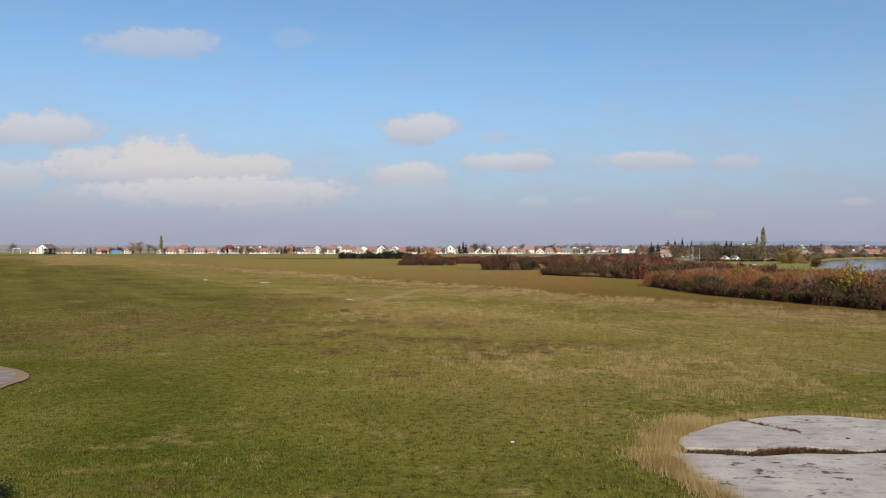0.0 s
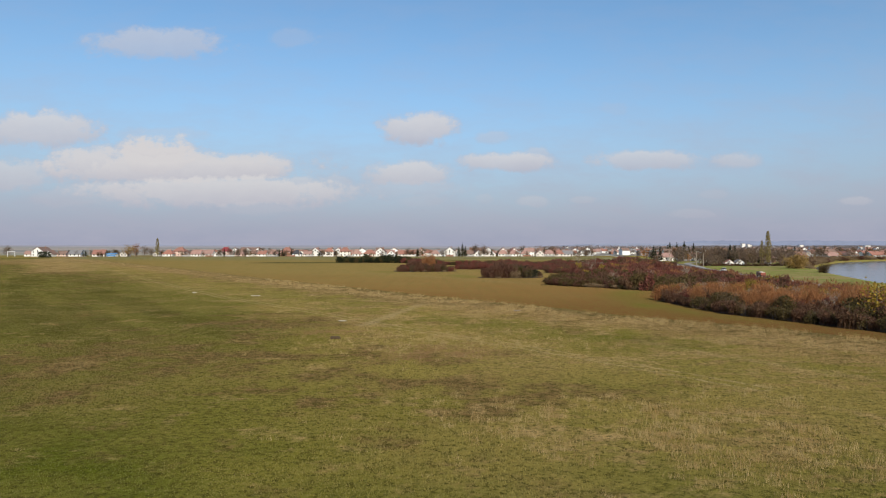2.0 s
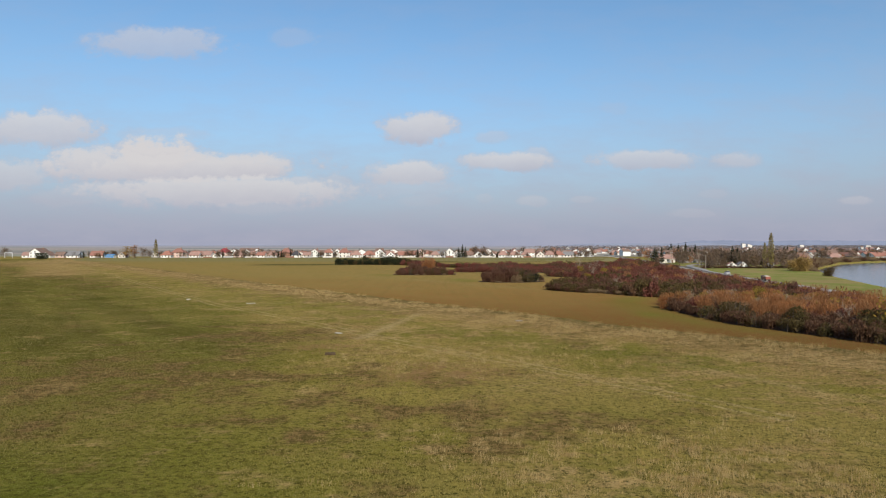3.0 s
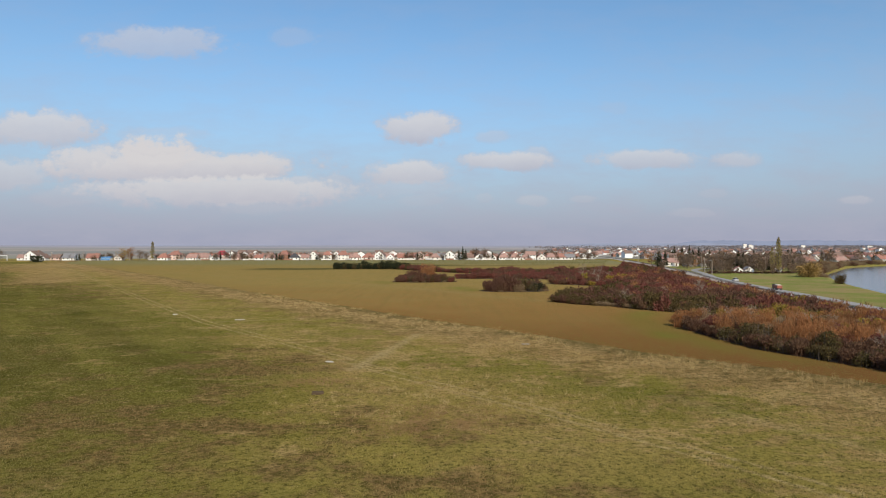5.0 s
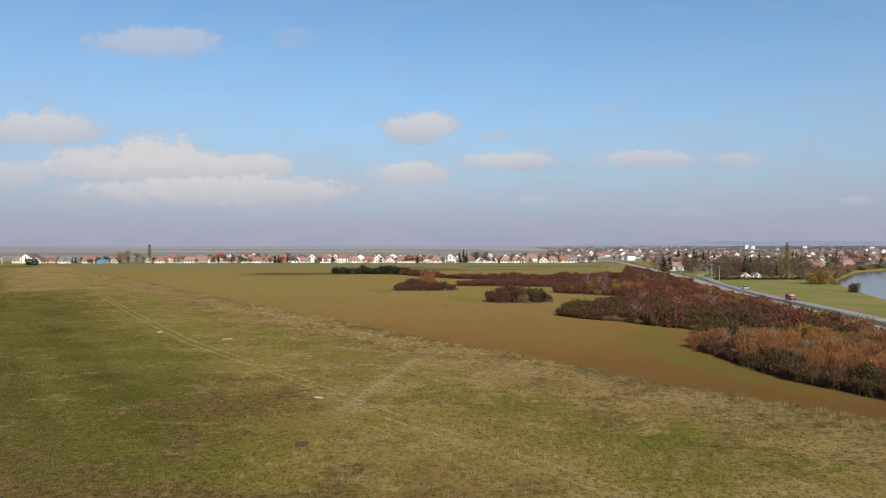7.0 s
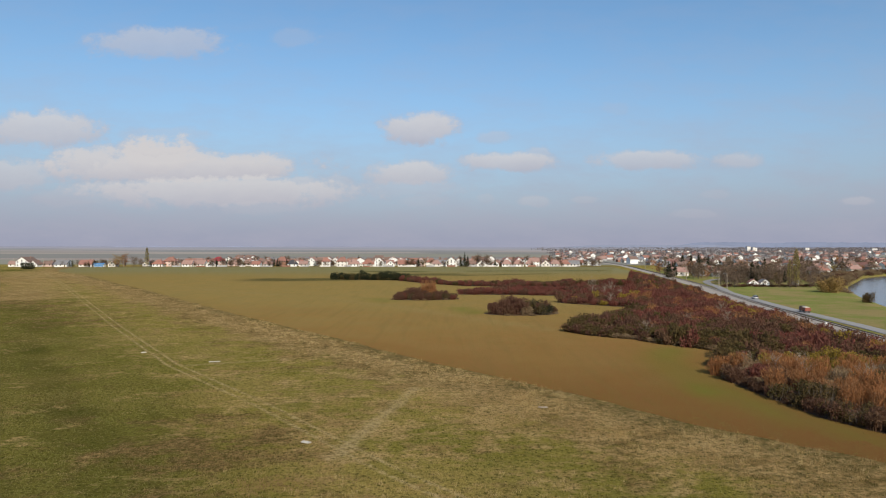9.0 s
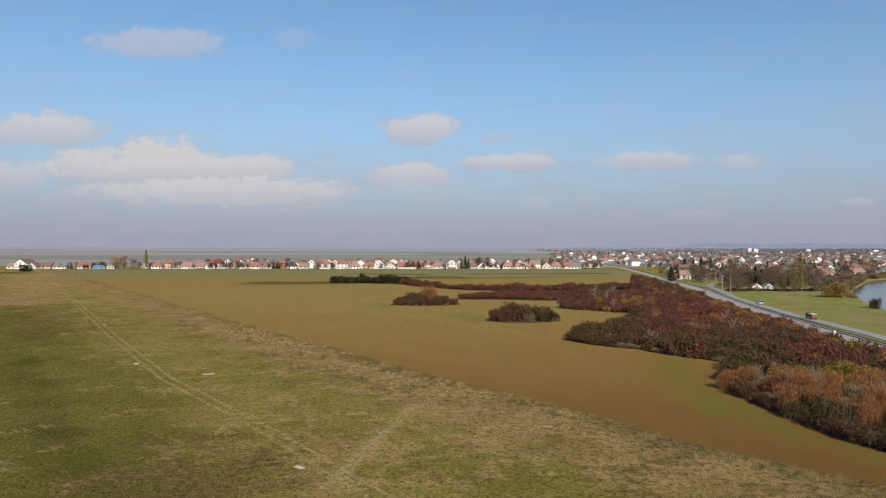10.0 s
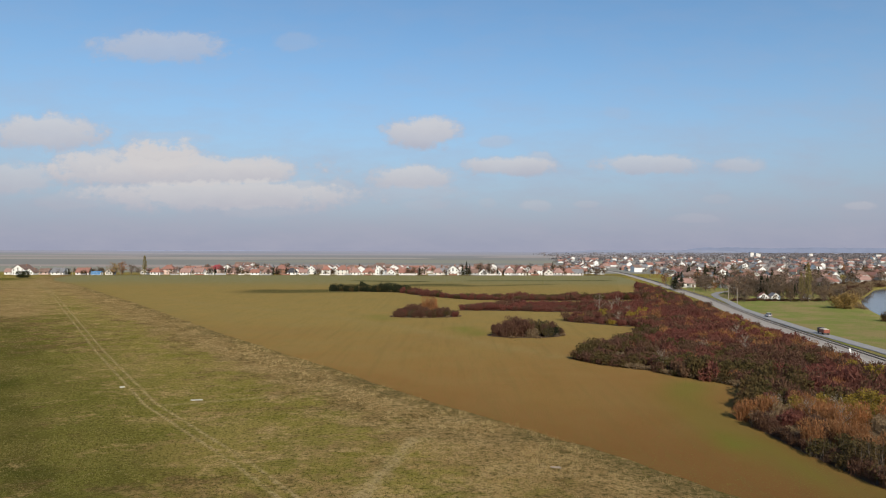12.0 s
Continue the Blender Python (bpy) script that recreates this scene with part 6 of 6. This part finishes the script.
n_done = 0
while n_done < 700:
    y = float(425 + 1700 * rng.random() ** 1.45)
    left = float(np.interp(y, [430, 740, 870, 1100, 2000], [140, 190, 160, 150, 120])) + 10
    left = max(left, 0.145 * y)
    right = min(float(bank_x(y)) - 34, y * 0.70) if y < 700 else y * 0.72
    x = float(rng.uniform(left, max(right, left + 10)))
    if free(x, y, 5.6) and dist_line(np.array([x]), np.array([y]), ROAD)[0] > 9 and dist_line(np.array([x]), np.array([y]), RAIL)[0] > 10:
        put_tree(int(rng.choice([0, 1, 2, 3, 4, 5], p=[0.34, 0.27, 0.11, 0.08, 0.12, 0.08])), x, y, float(rng.uniform(0.6, 1.15)), None, rise(x, y)) if y < 480 else far_tree(int(rng.choice([0, 1, 2, 3, 4, 5], p=[0.34, 0.27, 0.11, 0.08, 0.12, 0.08])), x, y, float(rng.uniform(0.6, 1.15)), rise(x, y))
        n_done += 1
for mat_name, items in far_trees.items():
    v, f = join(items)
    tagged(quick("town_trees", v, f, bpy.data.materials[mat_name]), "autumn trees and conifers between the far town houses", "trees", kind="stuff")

# clipped box of dark hedge in front of the lane
r_h = np.random.default_rng(77)
hp = r_h.uniform((-5.2, -3, 0.1), (5.2, 3, 5.6), (900, 3))
hv, hf = leaf_quads(r_h, hp, 0.5)
hedge = quick("hedge", hv, hf, M_DARKGREEN)
hedge.location = (-364, 622, 0)
tagged(hedge, "boxy dark green hedge standing alone on the meadow", "hedge")


# ---- poles ----
M_POLE = mat_plain("weathered_wood", (0.330, 0.270, 0.210), 0.85, 0.3, 2.0)
M_WHITE = mat_plain("white_paint", (0.800, 0.790, 0.770), 0.6, 0.15, 1.0)
M_STEEL = mat_plain("grey_steel", (0.300, 0.300, 0.300), 0.5, 0.2, 2.0, 0.5, 0.5)


def utility_pole(height, lamp=False):
    root = new("utility_pole")
    v, f = tube((0, 0, -0.2), (0, 0, height), 0.20, 0.13, 8)
    quick("pole", v, f, M_POLE, root, smooth=True)
    if lamp:
        v, f = tube((0, 0, height - 0.2), (-1.3, 0, height + 0.1), 0.06, 0.05, 6)
        quick("arm", v, f, M_STEEL, root)
        part("lamp_head", box_bm(-1.9, -1.2, -0.14, 0.14, height, height + 0.16, 0.03), M_STEEL, root)
    else:
        part("crossarm", box_bm(-0.9, 0.9, -0.08, 0.08, height - 0.6, height - 0.42, 0.02), M_POLE, root)
        for k in (-0.75, 0.0, 0.75):
            v, f = tube((k, 0, height - 0.42), (k, 0, height - 0.2), 0.06, 0.05, 6)
            quick("insulator", v, f, M_WHITE, root, "white insulator")
    return tagged(root, "weathered utility pole beside the road" if not lamp else "pole with a street lamp arm beside the road", "utility pole", "poles along the road")


pole_a, pole_b = utility_pole(8.2), utility_pole(7.4, True)
at(pole_a, 136, 379.7)
at(pole_b, 134.5, 366)
for x, y in ((146, 455), (150, 500), (162, 560), (174, 640), (196, 440), (220, 520), (168, 470)):
    again(pole_a, x, y, 0, 20)
for x in (-440, -412, -385, -355, -312, -262, -200, -150, -100, -50, 0, 45, 95, 130):
    again(pole_a, x, lane_y(x) + 3.4, 0, 80, 1.0)


def goal_frame():
    root = new("goal_frame")
    for sx in (-3.6, 3.6):
        v, f = tube((sx, 0, -0.1), (sx, 0, 5.2), 0.22, 0.2, 6)
        quick("upright", v, f, M_WHITE, root)
    v, f = tube((-3.6, 0, 5.2), (3.6, 0, 5.2), 0.2, 0.2, 6)
    quick("crossbar", v, f, M_WHITE, root)
    return tagged(root, "pale metal frame of two uprights and a crossbar", "frame")


at(goal_frame(), -424, 668)


# ---- marker by the track, vehicles ----
def marker():
    root = new("marker_post")
    part("post", box_bm(-0.38, 0.38, -0.22, 0.22, 0, 1.35, 0.04), M_WHITE, root)
    part("cap", box_bm(-0.44, 0.44, -0.28, 0.28, 1.352, 1.44, 0.02), M_CONCRETE, root, "grey concrete cap")
    return tagged(root, "squat white painted marker post beside the railway track", "marker post")


at(marker(), 97.0, 211.5, 0.1, -8, 0.55, 0.8)


def wheel(parent, x, y, radius, width):
    v, f = tube((x - width / 2, y, radius), (x + width / 2, y, radius), radius, radius, 16)
    caps = [np.arange(16)[::-1], np.arange(16, 32)]
    ty = quick("wheel", v, [tuple(q) for q in f] + [tuple(c) for c in caps], M_TYRE, parent)
    v2, f2 = tube((x - width / 2 - 0.01, y, radius), (x + width / 2 + 0.01, y, radius), radius * 0.55, radius * 0.55, 12)
    quick("rim", v2, [tuple(q) for q in f2] + [tuple(range(11, -1, -1)), tuple(range(12, 24))], M_STEEL, ty, "steel rim")


M_TYRE = mat_plain("tyre_rubber", (0.022, 0.022, 0.023), 0.85, 0.2, 3.0)
M_TRUCKRED = mat_plain("faded_red_paint", (0.270, 0.080, 0.048), 0.5, 0.3, 1.0, 0.4)
M_CABDARK = mat_plain("dark_cab_paint", (0.050, 0.036, 0.034), 0.4, 0.2, 1.0, 0.5)
M_SILVER = mat_plain("silver_paint", (0.620, 0.630, 0.640), 0.3, 0.1, 1.0, 0.5, 0.3)
M_LOAD = mat_plain("pale_load", (0.560, 0.490, 0.400), 0.9, 0.3, 1.0)
M_LAMP = mat_plain("red_lamp", (0.350, 0.020, 0.015), 0.3, 0.1, 1.0)


def prism_bm(profile, x0, x1):
    """A side outline (y, z) drawn across from x0 to x1, edges eased."""
    bm = bmesh.new()
    a = [bm.verts.new((x0, y, z)) for y, z in profile]
    b = [bm.verts.new((x1, y, z)) for y, z in profile]
    n = len(profile)
    bm.faces.new(a)
    bm.faces.new(b[::-1])
    for i in range(n):
        bm.faces.new((a[(i + 1) % n], a[i], b[i], b[(i + 1) % n]))
    bmesh.ops.recalc_face_normals(bm, faces=bm.faces[:])
    bmesh.ops.bevel(bm, geom=bm.edges[:], offset=0.04, segments=2, affect="EDGES")
    return bm


def truck():
    root = new("truck")
    part("chassis", box_bm(-0.9, 0.9, -3.6, 3.4, 0.55, 0.85, 0.03), M_CABDARK, root)
    part("cab", prism_bm([(1.9, 0.85), (3.7, 0.85), (3.75, 1.7), (3.45, 2.75), (1.9, 2.8)], -1.2, 1.2), M_CABDARK, root, "dark cab")
    part("windscreen", prism_bm([(3.66, 1.75), (3.80, 1.75), (3.56, 2.6), (3.44, 2.6)], -1.05, 1.05), M_GLASS, root)
    part("cargo_box", prism_bm([(-3.7, 0.86), (1.75, 0.86), (1.75, 2.3), (-3.7, 2.3)], -1.25, 1.25), M_TRUCKRED, root, "faded red cargo box")
    bm = bmesh.new()
    bmesh.ops.create_grid(bm, x_segments=8, y_segments=16, size=1.0)
    for v in bm.verts:
        px, py = v.co.x, v.co.y
        v.co = (px * 1.2, -1.0 + py * 2.65, 2.28 + 0.55 * (1 - px * px) * (1 - py ** 4) + 0.06 * math.sin(9 * px + 7 * py))
    part("load", bm, M_LOAD, root, "pale heaped load")
    for sx in (-0.95, 0.95):
        part("tail_lamp", box_bm(sx - 0.12, sx + 0.12, -3.76, -3.69, 0.95, 1.1), M_LAMP, root)
        for y in (2.7, -1.6, -2.75):
            wheel(root, sx * 1.12, y, 0.5, 0.34)
    return tagged(root, "red tipper truck with dark cab and pale load on the road", "truck")


at(truck(), 111.0, 249.0, 0.17, -6.5, 0.66)


def car():
    root = new("car")
    part("body", prism_bm([(-2.05, 0.35), (2.05, 0.35), (2.1, 0.75), (1.0, 0.95), (-1.5, 0.98), (-2.1, 0.85)], -0.85, 0.85), M_SILVER, root)
    part("cabin", prism_bm([(-1.75, 0.95), (0.95, 0.93), (0.25, 1.42), (-1.2, 1.45)], -0.76, 0.76), M_GLASS, root, "dark glazed cabin")
    part("roof", prism_bm([(-1.15, 1.44), (0.2, 1.42), (0.15, 1.50), (-1.05, 1.52)], -0.72, 0.72), M_SILVER, root)
    for sx in (-0.78, 0.78):
        part("tail_lamp", box_bm(sx * 0.8 - 0.14, sx * 0.8 + 0.14, -2.13, -2.05, 0.65, 0.8), M_LAMP, root)
        for y in (1.3, -1.3):
            wheel(root, sx, y, 0.32, 0.2)
    return tagged(root, "small silver hatchback car on the asphalt road", "car")


at(car(), 119.3, 302.0, 0.17, -9, 0.95)


# ---- small things on the meadow ----
def chunk(name, sx, sy, sz, x, y, turn, mat, label, category, seed):
    bm = box_bm(-sx, sx, -sy, sy, 0, sz)
    bmesh.ops.subdivide_edges(bm, edges=bm.edges[:], cuts=3, use_grid_fill=True)
    r = np.random.default_rng(seed)
    for v in bm.verts:
        k = 0.12 * min(sx, sy)
        v.co.x += float(r.normal(0, k))
        v.co.y += float(r.normal(0, k))
        v.co.z = max(-0.1, v.co.z + float(r.normal(0, 0.12 * sz)))
    me = bpy.data.meshes.new(name)
    bm.to_mesh(me)
    bm.free()
    me.materials.append(mat)
    ob = new(name, me)
    ob.matrix_basis = pose(x, y, 0, 0, 0, turn)
    return tagged(ob, label, category)


chunk("broken_slab", 0.95, 0.22, 0.10, -42.3, 156.5, 12, M_PALESLAB, "broken pale concrete slab lying in the grass", "slab", 1)
chunk("broken_slab", 0.4, 0.3, 0.16, -59.5, 166.5, 30, M_PALESLAB, "small pale concrete lump lying in the grass", "slab", 2)
chunk("broken_slab", 0.55, 0.25, 0.10, -15.6, 106.8, -35, M_PALESLAB, "pale grey concrete slab lying in the grass", "slab", 3)
chunk("log", 0.6, 0.09, 0.14, 11.6, 122.6, -14, M_PALEBARK, "bleached log lying near the field edge", "log", 4)
chunk("earth_mound", 0.55, 0.4, 0.22, -13.6, 88.0, 10, M_DIRT, "small dark earth mound in the grass", "mound", 5)
v, f = tube((26.9, 48.5, 0.06), (29.6, 44.4, 0.06), 0.04, 0.04, 8)
tagged(quick("pole", v, f, M_PALEBARK, smooth=True), "thin pale pole lying in the meadow grass", "pole")
chunk("paper_scrap", 0.06, 0.05, 0.03, 2.5, 29.5, 10, M_WHITE, "white scrap of paper in the grass", "litter", 6)
chunk("paper_scrap", 0.12, 0.10, 0.05, 12.3, 33.2, 40, M_WHITE, "white scrap of paper beside the concrete pad", "litter", 7)
for k, (x, y, s) in enumerate(((19.2, 24.9, 0.10), (18.4, 23.9, 0.08), (15.4, 30.6, 0.07), (17.0, 29.6, 0.06), (14.0, 24.4, 0.09), (21.0, 31.0, 0.07), (16.4, 22.8, 0.08))):
    ob = chunk("stone", s, s * 0.7, 0.05, x, y, 40 * k, M_DIRT, "small dark stone lying on the concrete pad", "stone", 20 + k)
    ob.location.z = 0.16


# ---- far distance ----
# far ridges are coloured blue, with the haze painted into the base colour
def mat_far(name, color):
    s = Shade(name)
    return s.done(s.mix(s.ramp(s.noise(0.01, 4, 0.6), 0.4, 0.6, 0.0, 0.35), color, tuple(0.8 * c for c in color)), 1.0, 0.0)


def far_ridge(name, x0, x1, y, top, seed, color, label):
    xs = np.arange(x0, x1, 12.0)
    env = smooth01((xs - x0) / 300) * smooth01((x1 - xs) / 300)
    h = 9 + top * env * (0.75 + 0.35 * lattice(seed, xs, xs * 0, 260) + 0.12 * lattice(seed + 1, xs, xs * 0, 30))
    v = np.concatenate([np.c_[xs, np.full(len(xs), y), np.full(len(xs), -2.0)], np.c_[xs, np.full(len(xs), y + 20.0), h], np.c_[xs, np.full(len(xs), y + 140.0), np.full(len(xs), -2.0)]])
    n = len(xs)
    i = np.arange(n - 1)
    f = np.concatenate([np.c_[i, i + 1, i + n + 1, i + n], np.c_[i + n, i + n + 1, i + 2 * n + 1, i + 2 * n]])
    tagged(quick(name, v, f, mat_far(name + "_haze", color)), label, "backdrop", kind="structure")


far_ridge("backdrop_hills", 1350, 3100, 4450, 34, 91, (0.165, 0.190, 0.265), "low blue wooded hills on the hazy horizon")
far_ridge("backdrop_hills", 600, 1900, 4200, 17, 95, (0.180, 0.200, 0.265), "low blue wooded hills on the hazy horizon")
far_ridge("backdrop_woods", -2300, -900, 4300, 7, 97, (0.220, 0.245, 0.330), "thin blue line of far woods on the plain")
for x, y, w, h in ((1006, 2330, 14, 21), (1032, 2350, 10, 18), (1050, 2380, 16, 15), (1290, 2500, 18, 14), (470, 1500, 22, 8), (1500, 2450, 22, 11)):
    w, h = 0.8 * w, 0.75 * h
    root = new("apartment_building")
    part("wall", box_bm(-w / 2, w / 2, -6, 6, -1, h), WALLS["cream"], root)
    part("roof", box_bm(-w / 2 - 0.4, w / 2 + 0.4, -6.4, 6.4, h + 0.01, h + 0.9), ROOFS["grey"], root)
    for i in range(int(w / 5)):
        for j in range(int(h / 3.2)):
            ob = new("window", WINDOW)
            ob.parent = root
            ob.matrix_basis = pose(-w / 2 + 2.5 + 5 * i, -6, 1 + 3.1 * j)
    tagged(root, "distant white block of flats above the town roofs", "apartment building", "distant blocks of flats")
    root.location = (x, y, rise(x, y))
# distant town woods
r_f = np.random.default_rng(55)
px = []
for k in range(1500):
    y = r_f.uniform(1700, 3800)
    x = (0.12 + 0.63 * r_f.beta(1.5, 1.0)) * y
    c = np.array([x, y, rise(x, y) + 1.2])
    px.append(c + r_f.normal(0, 1, (16, 3)) * (9, 6, 1.3))
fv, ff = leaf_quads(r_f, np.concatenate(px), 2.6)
tagged(quick("far_woods", fv, ff, M_HAZEWOOD), "far grey brown trees over the town", "woods", kind="stuff")
